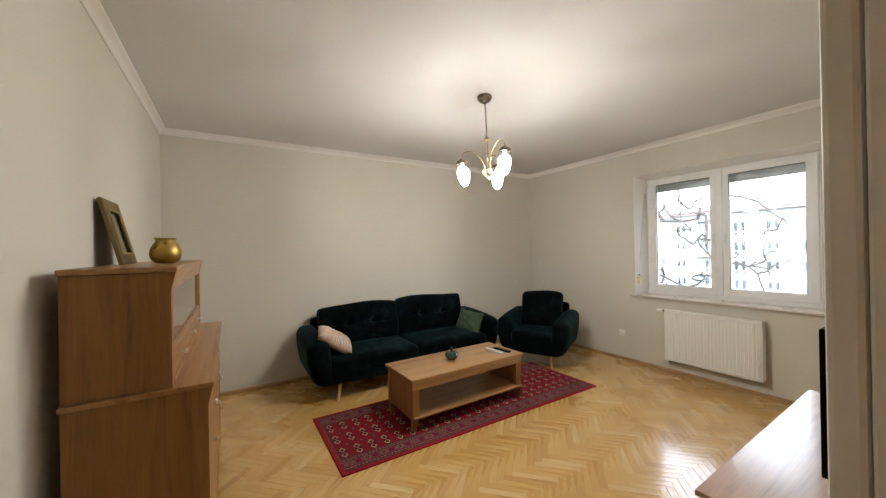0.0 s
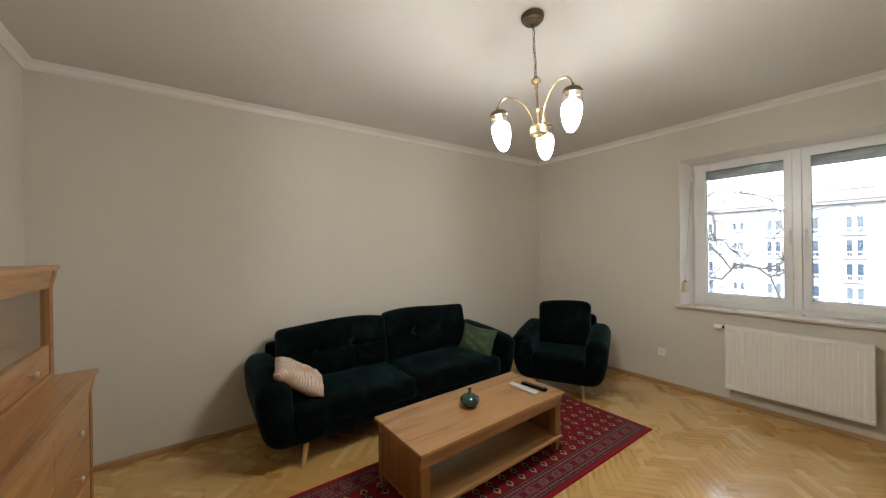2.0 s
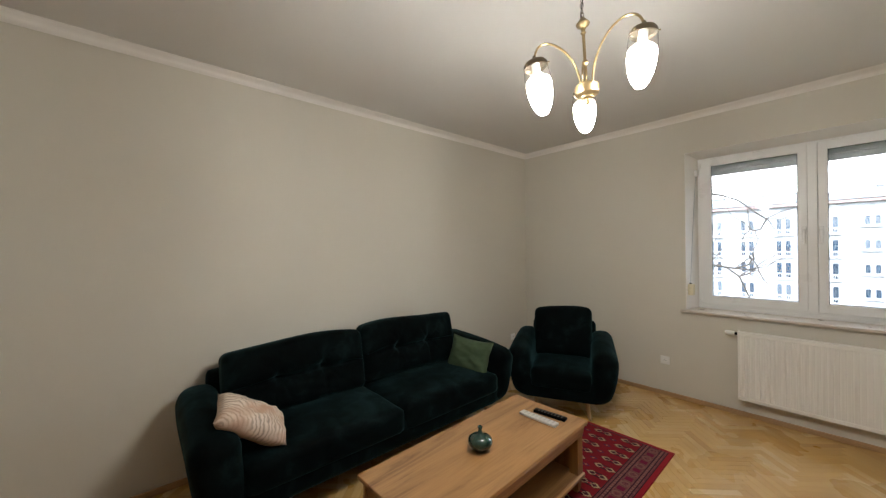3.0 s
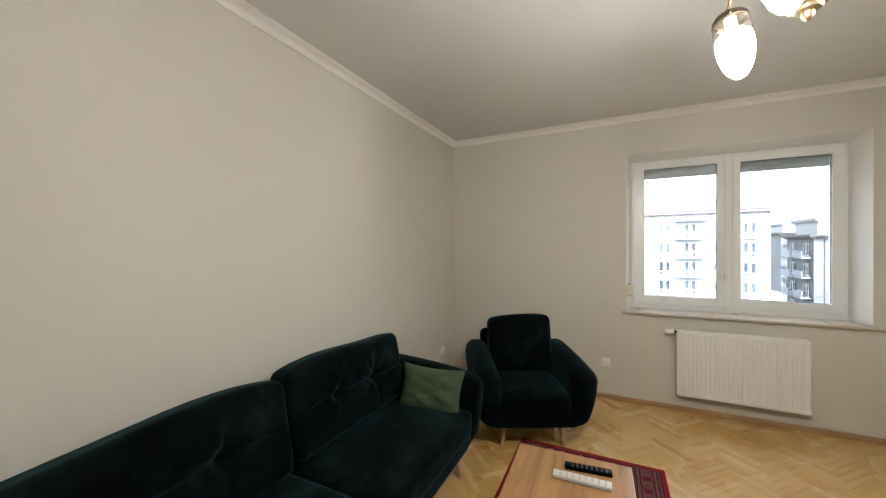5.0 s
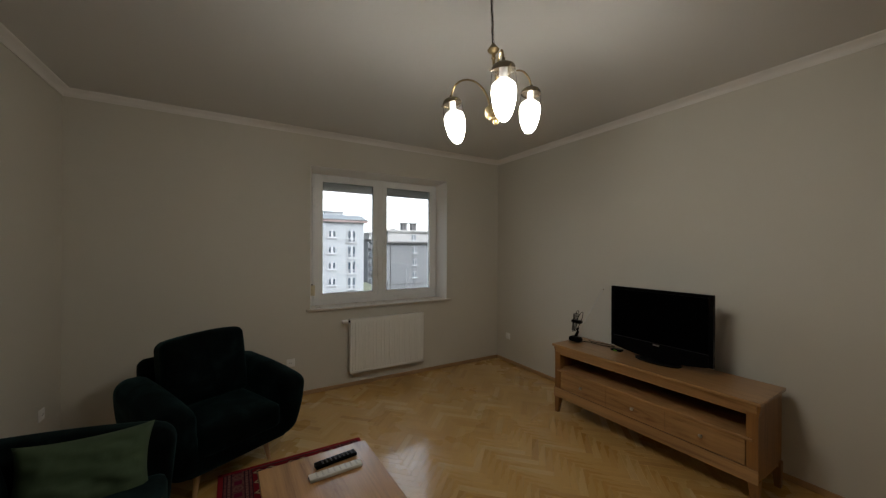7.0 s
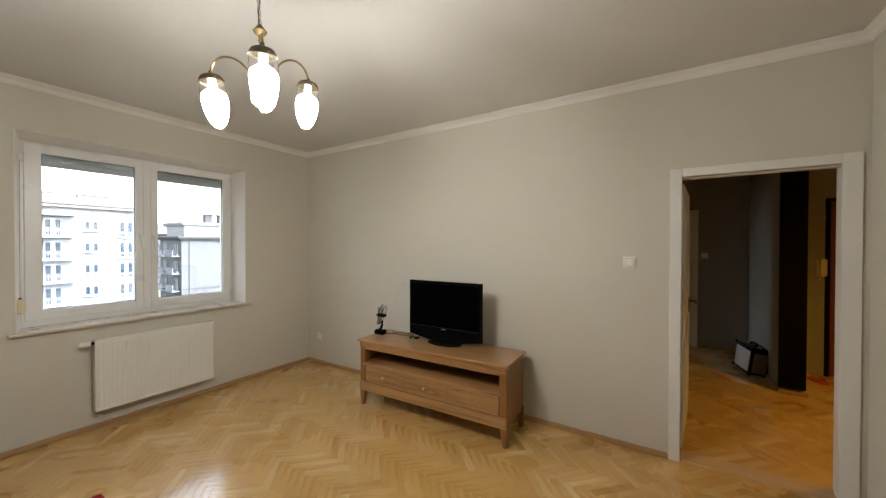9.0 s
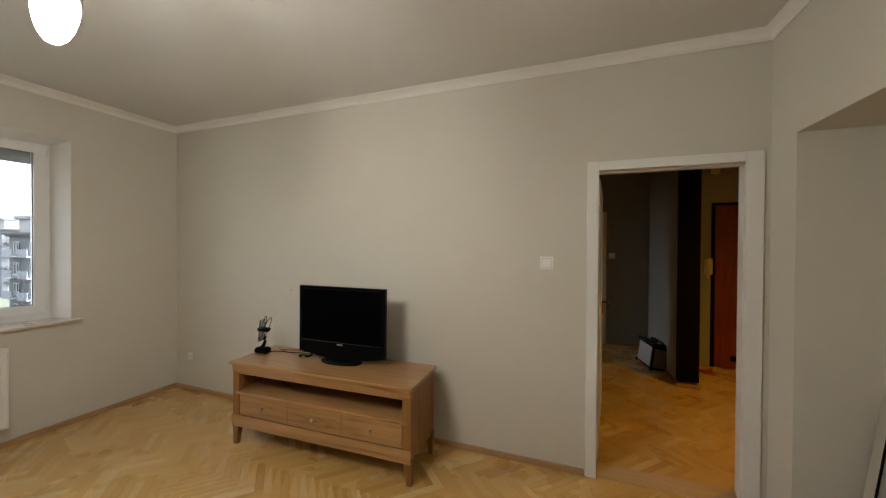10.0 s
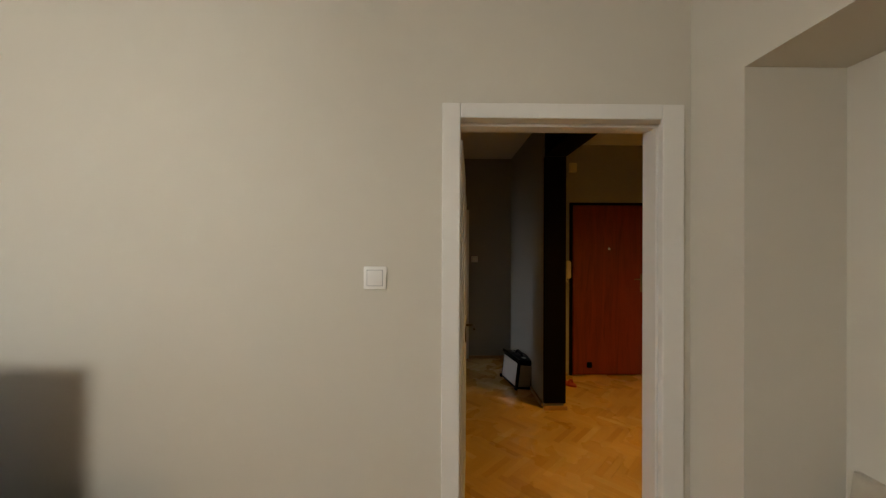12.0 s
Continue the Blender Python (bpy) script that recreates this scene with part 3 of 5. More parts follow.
for y0, y1, hy in ((FY0 + 0.018, MID - 0.03, MID - 0.05), (MID + 0.03, FY1 - 0.018, MID + 0.05)):
    z0, z1, s, low = FZ0 + 0.022, FZ1 - 0.016, 0.07, 0.078
    sa, sb = (0.086, 0.058) if hy < MID else (0.058, 0.095)
    a = FX - 0.015
    sash = part("sash", boxes((a, a + 0.06, y0, y0 + sa, z0, z1, 0.005), (a, a + 0.06, y1 - sb, y1, z0, z1, 0.005), (a + 0.0005, a + 0.0595, y0 + sa - 0.006, y1 - sb + 0.006, z0, z0 + low, 0.005), (a + 0.0005, a + 0.0595, y0 + sa - 0.006, y1 - sb + 0.006, z1 - s, z1, 0.005)), PVC, win)
    pane = part("pane", boxes((a + 0.028, a + 0.034, y0 + sa - 0.004, y1 - sb + 0.004, z0 + low - 0.004, z1 - s + 0.004)), GLASS, sash, "clear window glass")
    pane.visible_shadow = False
    part("gasket", boxes((a + 0.016, a + 0.022, y0 + sa - 0.001, y0 + sa + 0.005, z0 + low, z1 - s), (a + 0.016, a + 0.022, y1 - sb - 0.005, y1 - sb + 0.001, z0 + low, z1 - s), (a + 0.016, a + 0.022, y0 + sa, y1 - sb, z0 + low - 0.001, z0 + low + 0.005), (a + 0.016, a + 0.022, y0 + sa, y1 - sb, z1 - s - 0.005, z1 - s + 0.001)), GASKET, sash, "dark grey rubber gasket")
    hb = boxes((a - 0.012, a, hy - 0.014, hy + 0.014, 1.60, 1.67, 0.004), (a - 0.045, a - 0.012, hy - 0.008, hy + 0.008, 1.628, 1.644, 0.003), (a - 0.052, a - 0.036, hy - 0.010, hy + 0.010, 1.525, 1.645, 0.006))
    part("window_handle", hb, PVC, sash, "white window handle", smooth=True)
    for hz in (z0 + 0.03, z1 - 0.09):
        ys = y0 - 0.004 if hy < MID else y1 - 0.012
        part("hinge", boxes((a - 0.012, a + 0.012, ys, ys + 0.016, hz, hz + 0.06, 0.004)), PVC, sash)
part("window_sill", boxes((XE - 0.045, FX + 0.01, FY0 - 0.095, FY1 + 0.095, 0.872, 0.897, 0.006)), SILLM, win, "white window board with a rounded edge")
part("reveal_bead", boxes((FX - 0.006, FX, FY0 - 0.004, FY1 + 0.006, 0.897, 0.925, 0.003)), PVC, win)
hz, mz = WZ1 - 0.9, (WZ1 + 0.898) / 2
part("reveal", slab([(XE + 0.001, WY0 + 0.0005), (XE + 0.001, WY0 + 0.004), (FX + 0.004, FY0), (FX + 0.004, WY0 + 0.0005)], hz, 2), CORNICE, win, "white plastered reveal", at=pose(0, 0, mz))
part("reveal", slab([(XE + 0.001, WY1 - 0.0005), (XE + 0.001, WY1 - 0.004), (FX + 0.004, FY1), (FX + 0.004, WY1 - 0.0005)], hz, 2), CORNICE, win, "white plastered reveal", at=pose(0, 0, mz))
part("reveal", slab([(XE + 0.002, WZ1 - 0.0008), (XE + 0.002, WZ1 - 0.004), (FX + 0.003, FZ1 - 0.001), (FX + 0.003, WZ1 - 0.0008)], WY1 - WY0 - 0.006, 1), CORNICE, win, at=pose(0, (WY0 + WY1) / 2, 0))
part("filler", boxes((FX + 0.004, FX + 0.06, WY0 + 0.0005, FY0 - 0.0005, 0.9, WZ1 - 0.001)), PVC, win)
part("filler", boxes((FX + 0.004, FX + 0.06, FY1 + 0.0005, WY1 - 0.0005, 0.9, WZ1 - 0.001)), PVC, win)
part("filler", boxes((FX + 0.004, FX + 0.06, FY0, FY1, FZ1 + 0.0005, WZ1 - 0.001)), PVC, win)
part("filler", boxes((FX + 0.011, FX + 0.06, FY0, FY1, 0.899, FZ0 - 0.0005)), PVC, win)
part("outer_sill", boxes((FX + 0.075, XE + 0.48, WY0 + 0.002, WY1 - 0.002, 0.875, 0.9, 0.004)), GREYPL, win, "grey metal outer sill")
blind = thing("roller_blind", pose(FX + 0.13, 0, 0), "grey slatted outside roller blind, pulled up", "blind")
for k in range(4):
    z = 2.222 + 0.052 * k
    part("slat", boxes((-0.006, 0.006, WY0 + 0.04, WY1 - 0.04, z, z + 0.0515, 0.003)), BLINDM, blind)
for y in (WY0 + 0.004, WY1 - 0.036):
    part("guide_rail", boxes((-0.02, 0.02, y, y + 0.03, 0.91, WZ1 - 0.002, 0.003)), BLINDM, blind)
winder = thing("blind_cord_winder", pose(5.09, WY1 - 0.014, 1.09, 0, 0, -10), "cream plastic cord winder of the roller blind", "blind winder")
part("body", boxes((-0.026, 0.026, -0.045, 0.0, -0.055, 0.055, 0.008)), CREAM, winder, smooth=True)
part("cap", boxes((-0.009, 0.009, -0.024, -0.008, 0.052, 0.066, 0.003)), BLACK, winder)
part("cord", tube([(0.0, -0.015, 0.06), (0.05, -0.014, 0.5), (0.1, -0.014, 0.9), (0.142, -0.013, 1.17)], 0.0022, 6), GREYPL, winder, "thin grey pull cord")
part("guide", boxes((0.125, 0.16, -0.03, 0.0, 1.13, 1.19, 0.005)), PVC, winder)


# ---- radiator ----
def radiator():
    r = thing("radiator", pose(4.93, 1.66, 0.17), "white enamelled panel radiator with faint vertical ribs", "radiator")
    w, h = 0.9, 0.595
    bm = bmesh.new()
    n = 27
    prof = []
    for k in range(n):
        y = -w / 2 + 0.02 + (w - 0.04) * k / n
        step = (w - 0.04) / n
        prof += [(y, 0.0038), (y + step * 0.22, 0.0038), (y + step * 0.36, 0.0), (y + step * 0.86, 0.0)]
    prof.append((w / 2 - 0.02, 0.0038))
    lo = [bm.verts.new((x, y, 0.03)) for y, x in prof]
    hi = [bm.verts.new((x, y, h - 0.035)) for y, x in prof]
    for k in range(len(prof) - 1):
        bm.faces.new((lo[k], lo[k + 1], hi[k + 1], hi[k]))
    bmesh.ops.recalc_face_normals(bm, faces=bm.faces)
    part("front_panel", bm, RADM, r, "vertically ribbed front plate")
    part("body", boxes((0.0065, 0.022, -w / 2, w / 2, 0.0, h, 0.005), (0.06, 0.075, -w / 2 + 0.004, w / 2 - 0.004, 0.0, h - 0.004, 0.004)), RADM, r)
    for y in (-w / 2, w / 2 - 0.006):
        part("side_cover", boxes((0.002, 0.08, y, y + 0.006, 0.01, h + 0.001, 0.002)), RADM, r)
    g = bmesh.new()
    for k in range(44):
        y = -w / 2 + 0.015 + (w - 0.03) * k / 44
        box(g, 0.012, 0.07, y, y + 0.008, h - 0.014, h - 0.003)
    part("top_grille", g, RADM, r)
    part("rim", boxes((-0.001, 0.008, -w / 2, w / 2, h - 0.035, h, 0.003)), RADM, r)
    part("rim", boxes((-0.001, 0.008, -w / 2, w / 2, 0.0, 0.03, 0.003)), RADM, r)
    t = lathe([(0.012, 0), (0.018, 0.002), (0.021, 0.02), (0.021, 0.05), (0.018, 0.066), (0.008, 0.07)], 20, pose(0.02, w / 2 + 0.02, h - 0.022, -90))
    part("thermostat_knob", t, SWITCHM, r, "white thermostatic valve head", smooth=True)
    part("valve", lathe([(0.013, 0), (0.013, 0.03)], 14, pose(0.02, w / 2 - 0.004, h - 0.022, -90)), BLACK, r)
    part("pipe", tube([(0.03, w / 2 - 0.03, 0.01), (0.03, w / 2 - 0.03, -0.03), (0.06, w / 2 - 0.03, -0.04), (0.12, w / 2 - 0.03, -0.04)], 0.009, 10), STEEL, r, smooth=True)
    for y in (-0.25, 0.25):
        part("bracket", boxes((0.07, 0.108, y - 0.015, y + 0.015, 0.06, h - 0.06, 0.002)), RADM, r)


radiator()


# ---- sockets and switches ----
def socket(m):
    s = thing("wall_socket", m, "white earthed wall socket low on the wall", "socket", "wall sockets")
    part("plate", boxes((-0.041, 0.041, -0.010, 0.0, -0.041, 0.041, 0.004)), SWITCHM, s, smooth=True)
    part("well", lathe([(0.021, 0), (0.021, 0.003), (0.019, 0.0035), (0.0185, 0.001), (0.0, 0.001)], 24, pose(0, -0.0095, 0, 90)), SWITCHM, s)
    for x in (-0.0095, 0.0095):
        part("contact_hole", lathe([(0.003, 0), (0.003, 0.001)], 10, pose(x, -0.0125, 0, 90)), BLACK, s)
    part("earth_pin", lathe([(0.0025, 0), (0.0025, 0.012)], 10, pose(0, -0.009, 0.010, 90)), STEEL, s)
    return s


first = socket(pose(XE, 2.70, 0.357, 0, 0, -90))
copy_thing(first, pose(4.712, YN, 0.35, 0, 0, 0))
copy_thing(first, pose(4.806, YS, 0.355, 0, 0, 180))


def switch(m, label):
    s = thing("light_switch", m, label, "light switch", "light switches")
    part("plate", boxes((-0.044, 0.044, -0.010, 0.0, -0.044, 0.044, 0.004)), SWITCHM, s, smooth=True)
    part("seam", boxes((-0.0315, 0.0315, -0.0106, -0.009, -0.0315, 0.0315)), GREYPL, s, "grey shadow gap round the rocker")
    part("rocker", boxes((-0.029, 0.029, -0.0145, -0.0095, -0.029, 0.029, 0.003)), SWITCHM, s, smooth=True)


switch(pose(1.177, YS, 1.433, 0, 0, 180), "square white light switch beside the doorway")
switch(pose(0.42, HY, 1.41, 0, 0, 180), "square white light switch on the hall wall")


# ---- chandelier ----
def chandelier():
    c = thing("chandelier", pose(2.361, 2.214, H + 0.014, -2.8), "three-armed brass chandelier with lit egg-shaped glass shades", "ceiling lamp")
    part("canopy", lathe([(0.02, 0.0), (0.056, -0.001), (0.061, -0.006), (0.061, -0.018), (0.057, -0.022), (0.057, -0.03), (0.052, -0.036), (0.044, -0.04), (0.042, -0.046), (0.03, -0.052), (0.016, -0.055), (0.013, -0.062), (0.004, -0.065)], 36), DARKBRASS, c, at=pose(0, 0, -0.014, 2.8), smooth=True)
    z = -0.055
    k = 0
    while z > -0.35:
        bm = bmesh.new()
        pts = [(0.007 * math.cos(a), 0.0, 0.0125 * math.sin(a)) for a in [2 * math.pi * i / 12 for i in range(13)]]
        tube(pts, 0.0014, 6, bm=bm)
        part("chain_link", bm, DARKBRASS, c, at=pose(0.001 * math.sin(k * 1.3), 0, z - 0.0125, 0, 0, 90 * (k % 2)), smooth=True)
        z -= 0.0215
        k += 1
    part("cable", tube([(0.004 * math.sin(i * 1.1), 0.005 * math.cos(i * 1.4), -0.05 - 0.032 * i) for i in range(11)], 0.0022, 6), BLACK, c)
    part("ball", lathe([(0.004, -0.352), (0.009, -0.358), (0.02, -0.372), (0.027, -0.381), (0.022, -0.39), (0.01, -0.398), (0.007, -0.412), (0.011, -0.418), (0.007, -0.424)], 24), BRONZE, c, smooth=True)
    part("stem", lathe([(0.006, -0.424), (0.006, -0.53), (0.011, -0.535), (0.013, -0.543), (0.009, -0.55), (0.006, -0.556), (0.006, -0.63)], 16), BRONZE, c, smooth=True)
    part("hub", lathe([(0.006, -0.628), (0.04, -0.633), (0.046, -0.64), (0.0465, -0.655), (0.045, -0.672), (0.038, -0.68), (0.03, -0.683), (0.026, -0.69), (0.012, -0.694)], 32), BRONZE, c, smooth=True)
    part("finial", lathe([(0.011, -0.69), (0.013, -0.7), (0.009, -0.71), (0.004, -0.714)], 20), BRONZE, c, smooth=True)
    neck = [(0.012, -0.054), (0.02, -0.056), (0.027, -0.062), (0.038, -0.07), (0.0455, -0.078), (0.0478, -0.085), (0.0482, -0.094)]
    glow = [(0.0482, -0.094), (0.0478, -0.112), (0.0458, -0.136), (0.0395, -0.166), (0.0295, -0.192), (0.016, -0.21), (0.001, -0.216)]
    clear = [(0.0425, -0.022), (0.046, -0.032), (0.0487, -0.046), (0.0503, -0.066), (0.0508, -0.084), (0.0503, -0.102)]
    for ang, lift in ((29, -0.012), (150, -0.014), (269, 0.022)):
        a = pose(0, 0, 0, 0, 0, ang)
        top, cap_z = -0.462 + lift, -0.528 + lift
        pts = []
        for i in range(17):
            s = math.pi / 2 * i / 16
            pts.append((0.026 + 0.134 * (1 - math.cos(s)) ** 0.92, 0, -0.634 + (top + 0.634) * math.sin(s)))
        for i in range(1, 11):
            s = math.pi / 2 * i / 10
            pts.append((0.16 + 0.06 * math.sin(s), 0, top - (top - cap_z) * (1 - math.cos(s))))
        part("arm", tube(pts, 0.0044, 10), BRONZE, c, "curved brass arm", at=a, smooth=True)
        tilt = pose(0.22, 0, -0.536 + lift, 0, 7)
        cap = part("cap", lathe([(0.006, 0.02), (0.008, 0.007), (0.024, 0.003), (0.038, -0.004), (0.0455, -0.014), (0.048, -0.027), (0.0466, -0.028), (0.041, -0.018), (0.02, -0.014)], 30), DARKBRASS, c, "dark bronze lamp cap", at=a @ tilt, smooth=True)
        for q in (20, 140, 260):
            part("screw", lathe([(0.0022, 0.0), (0.0022, 0.004), (0.0036, 0.0045), (0.0036, 0.007), (0.0015, 0.008)], 10, Matrix.Rotation(radians(q), 4, "Z") @ pose(0.046, 0, -0.022, 0, 90)), BRONZE, cap)
        wall = clear + [(r - 0.0018, zz) for r, zz in clear[::-1]]
        bm = bmesh.new()
        steps = 32
        rings = [[bm.verts.new((r * math.cos(2 * math.pi * q / steps), r * math.sin(2 * math.pi * q / steps), zz)) for q in range(steps)] for r, zz in wall]
        for r0, r1 in zip(rings, rings[1:] + rings[:1]):
            for q in range(steps):
                bm.faces.new((r0[q], r0[(q + 1) % steps], r1[(q + 1) % steps], r1[q]))
        bmesh.ops.recalc_face_normals(bm, faces=bm.faces)
        g = part("clear_shade", bm, CLEAR, c, "clear upper glass of the shade", at=a @ tilt, smooth=True)
        g.visible_shadow = False
        part("glowing_shade", lathe(glow, 32), BULB, c, "frosted lower glass, glowing warm white", at=a @ tilt, smooth=True)
        part("bulb_neck", lathe(neck, 28), BULBTOP, c, "dimmer neck of the lit bulb", at=a @ tilt, smooth=True)
        part("socket_holder", lathe([(0.016, -0.014), (0.016, -0.046), (0.012, -0.056)], 18), SWITCHM, c, "white lamp holder", at=a @ tilt, smooth=True)


chandelier()


# ---- upholstered seats ----
def dent(p, buttons, depth):
    """Tufting: a pull at each button, with creases fanning from it."""
    s = 0.0
    for bx, bz in buttons:
        dx, dz = p.x - bx, p.z - bz
        r = math.hypot(dx, dz)
        s += depth * math.exp(-(r / 0.04) ** 2) + 0.4 * depth * math.exp(-(r / 0.15) ** 2)
        ang = math.atan2(dz, dx)
        fan = math.sin(ang * 8 + bx * 17 + 2.0 * noise.noise(Vector((dx * 6, dz * 6, bx * 5))))
        s += 0.008 * max(0.0, fan) ** 2 * math.exp(-((r - 0.1) / 0.075) ** 2)
        s += 0.012 * math.exp(-(dx / 0.014) ** 2) * math.exp(-abs(dz) / 0.16)
    return s


def back_cushion(w, h, t, buttons, seed, pull=0.05):
    def shape(p):
        q = p.copy()
        bulge = (1 - (2 * p.x / w) ** 4) * (1 - (2 * p.z / h) ** 4)
        if p.y < 0:
            q.y -= 0.035 * max(0, bulge)
            q.y += dent(p, buttons, pull)
            if buttons:
                zb = buttons[0][1] + 0.012 * noise.noise(Vector((p.x * 5, seed, 0)))
                q.y += 0.027 * math.exp(-((p.z - zb) / 0.014) ** 2) * max(0, 1 - (2 * p.x / w) ** 6)
                lo = max(0.0, -p.z / (h / 2))
                q.y += 0.006 * lo * math.sin(p.z * 95 + p.x * 22 + seed) * max(0, noise.noise(Vector((p.x * 3, seed, 4))) + 0.35)
        q.z += 0.012 * math.sin(p.x * 6 + seed) * (1 if p.z > 0 else 0) - (0.02 * (2 * p.x / w) ** 4 if p.z > 0 else 0)
        q += Vector((0, 1, 0)) * 0.006 * noise.noise(p * 9 + Vector((seed, 0, 0)))
        return q
    return soft(w, t, h, 0.045, 84 if buttons else 30, shape)


def seat_cushion(w, d, h, seed):
    def shape(p):
        q = p.copy()
        if p.z > 0:
            q.z += 0.02 * max(0, (1 - (2 * p.x / w) ** 4) * (1 - (2 * p.y / d) ** 4)) + 0.006 * noise.noise(p * 5 + Vector((seed, 3, 0)))
        return q
    return soft(w, d, h, 0.045, 18, shape)


def arm_block(side, d, z0, z1, thick, flare):
    """An armrest that leans outward to its top and is rounded all round; side is -1 or 1."""
    h = z1 - z0

    def shape(p):
        q = p.copy()
        k = (p.z + h / 2) / h
        q.x += side * flare * (max(0.0, k) ** 0.7 - 1)
        q.x += side * 0.02 * math.sin(math.pi * min(1, max(0, k)))
        f = (p.y + d / 2) / d
        q.z += (0.03 * f - 0.05 * (1 - f) ** 3) * k
        q.y += 0.035 * (1 - k) * (1 - f)
        return q
    return soft(thick, d, h, thick * 0.42, 16, shape)


def leg_mesh(h, lean):
    bm = bmesh.new()
    n = 14
    rings = []
    for r, z, o in ((0.021, h, 0.0), (0.0205, h * 0.9, 0.1), (0.015, h * 0.3, 0.7), (0.0125, 0.004, 1.0), (0.011, 0.0, 1.0)):
        rings.append([bm.verts.new((lean[0] * o + r * math.cos(2 * math.pi * k / n), lean[1] * o + r * math.sin(2 * math.pi * k / n), z)) for k in range(n)])
    for a, c in zip(rings, rings[1:]):
        for k in range(n):
            bm.faces.new((a[k], a[(k + 1) % n], c[(k + 1) % n], c[k]))
    bm.faces.new(rings[0])
    bm.faces.new(rings[-1][::-1])
    bmesh.ops.recalc_face_normals(bm, faces=bm.faces)
    return bm


def seat_furniture(name, m, label, category, w, d, cushions, legs, arm_t, arm_z, buttons, back_h, back_w, back_y):
    s = thing(name, m, label, category)
    inner = w / 2 - arm_t
    z0 = 0.17
    part("base", soft(w - 0.26, d - 0.1, 0.2, 0.05, 12, lambda p: p + Vector((0, 0.0, 0))), VELVET, s, at=pose(0, 0.0, z0 + 0.1), smooth=True, angle=3)
    for side in (-1, 1):
        part("armrest", arm_block(side, d - 0.02, z0, arm_z, arm_t, 0.085), VELVET, s, at=pose(side * (w / 2 - arm_t / 2), 0.0, (z0 + arm_z) / 2), smooth=True, angle=3)
    part("backrest", soft(2 * inner + 0.12, 0.12, 0.58, 0.055, 14, lambda p: p + Vector((0, 0.1 * (p.z + 0.3), 0))), VELVET, s, at=pose(0, d / 2 - 0.05, 0.46), smooth=True, angle=3)
    cw = 2 * inner / cushions
    for k in range(cushions):
        cx = -inner + cw * (k + 0.5)
        part("seat_cushion", seat_cushion(cw - 0.004, d - 0.2, 0.17, k * 3.1), VELVET, s, at=pose(cx, -0.07, 0.36), smooth=True, angle=3)
        bx = (back_w / cushions) * (k - (cushions - 1) / 2)
        part("back_cushion", back_cushion(back_w / cushions - 0.008, back_h, 0.17, buttons, k * 2.3 + 0.7), VELVET, s, "buttoned velvet back cushion" if buttons else "", at=pose(bx, d / 2 - back_y, 0.425 + back_h / 2 + 0.018 * k, -11), smooth=True, angle=3)
    lx, ly = legs
    for x, y in ((-lx, -ly), (lx, -ly), (-lx, d / 2 - 0.12), (lx, d / 2 - 0.12)):
        part("leg", leg_mesh(z0 + 0.012, (0.03 * (1 if x > 0 else -1), -0.02 if y < 0 else 0.02)), BEECH, s, "tapered pale beech leg", at=pose(x - 0.03 * (1 if x > 0 else -1), y + (0.02 if y < 0 else -0.02), 0), smooth=True)
    return s


seat_furniture("sofa", pose(2.36, 3.865, 0), "dark green velvet two-seat sofa with buttoned back cushions", "sofa", 2.415, 0.86, 2, (0.915, 0.33), 0.23, 0.66, [(-0.16, -0.01), (0.16, 0.0)], 0.47, 1.965, 0.175)
seat_furniture("armchair", pose(4.086, 3.303, 0, 0, 0, -62.9), "dark green velvet armchair with rounded arms", "armchair", 0.94, 0.84, 1, (0.24, 0.26), 0.21, 0.64, [], 0.49, 0.56, 0.23)


def pillow(name, m, w, h, t, material, label, seed, rounded=0.0):
    def build():
        bm = bmesh.new()
        n = 26
        grids = []
        for s in (1, -1):
            g = []
            for i in range(n + 1):
                row = []
                for j in range(n + 1):
                    u, v = 2 * i / n - 1, 2 * j / n - 1
                    th = (max(0, 1 - u ** 4) * max(0, 1 - v ** 4)) ** 0.55
                    x = u * w / 2 * (1 - 0.07 * (1 - v * v))
                    z = v * h / 2 * (1 - 0.07 * (1 - u * u))
                    x *= 1 + 0.03 * abs(u * v) ** 3
                    z *= 1 + 0.06 * abs(u * v) ** 3
                    x *= math.sqrt(1 - rounded * v * v)
                    z *= math.sqrt(1 - rounded * u * u)
                    wr = 0.010 * noise.noise(Vector((u * 6 + seed, v * 5 + u * 2, s * 3.0))) * th ** 0.5 + 0.02 * noise.noise(Vector((u * 2.4 + seed, v * 2.4, s * 2.0))) * th
                    row.append((x, s * (t / 2 * th) + wr, z))
                g.append(row)
            grids.append(g)
        for s, g in zip((1, -1), grids):
            vs = [[bm.verts.new(p) for p in row] for row in g]
            for i in range(n):
                for j in range(n):
                    q = (vs[i][j], vs[i + 1][j], vs[i + 1][j + 1], vs[i][j + 1])
                    bm.faces.new(q if s < 0 else q[::-1])
        bmesh.ops.remove_doubles(bm, verts=bm.verts[:], dist=0.0008)
        return bm
    return solid(name, build(), material, label, "cushion", smooth=True, at=m, angle=3)


def basis(at, along, normal):
    """A pose whose x runs along and whose -y looks along normal."""
    x = Vector(along).normalized()
    y = -(Vector(normal) - x * Vector(normal).dot(x)).normalized()
    z = x.cross(y)
    return Matrix.Translation(at) @ Matrix((x, y, z)).transposed().to_4x4()


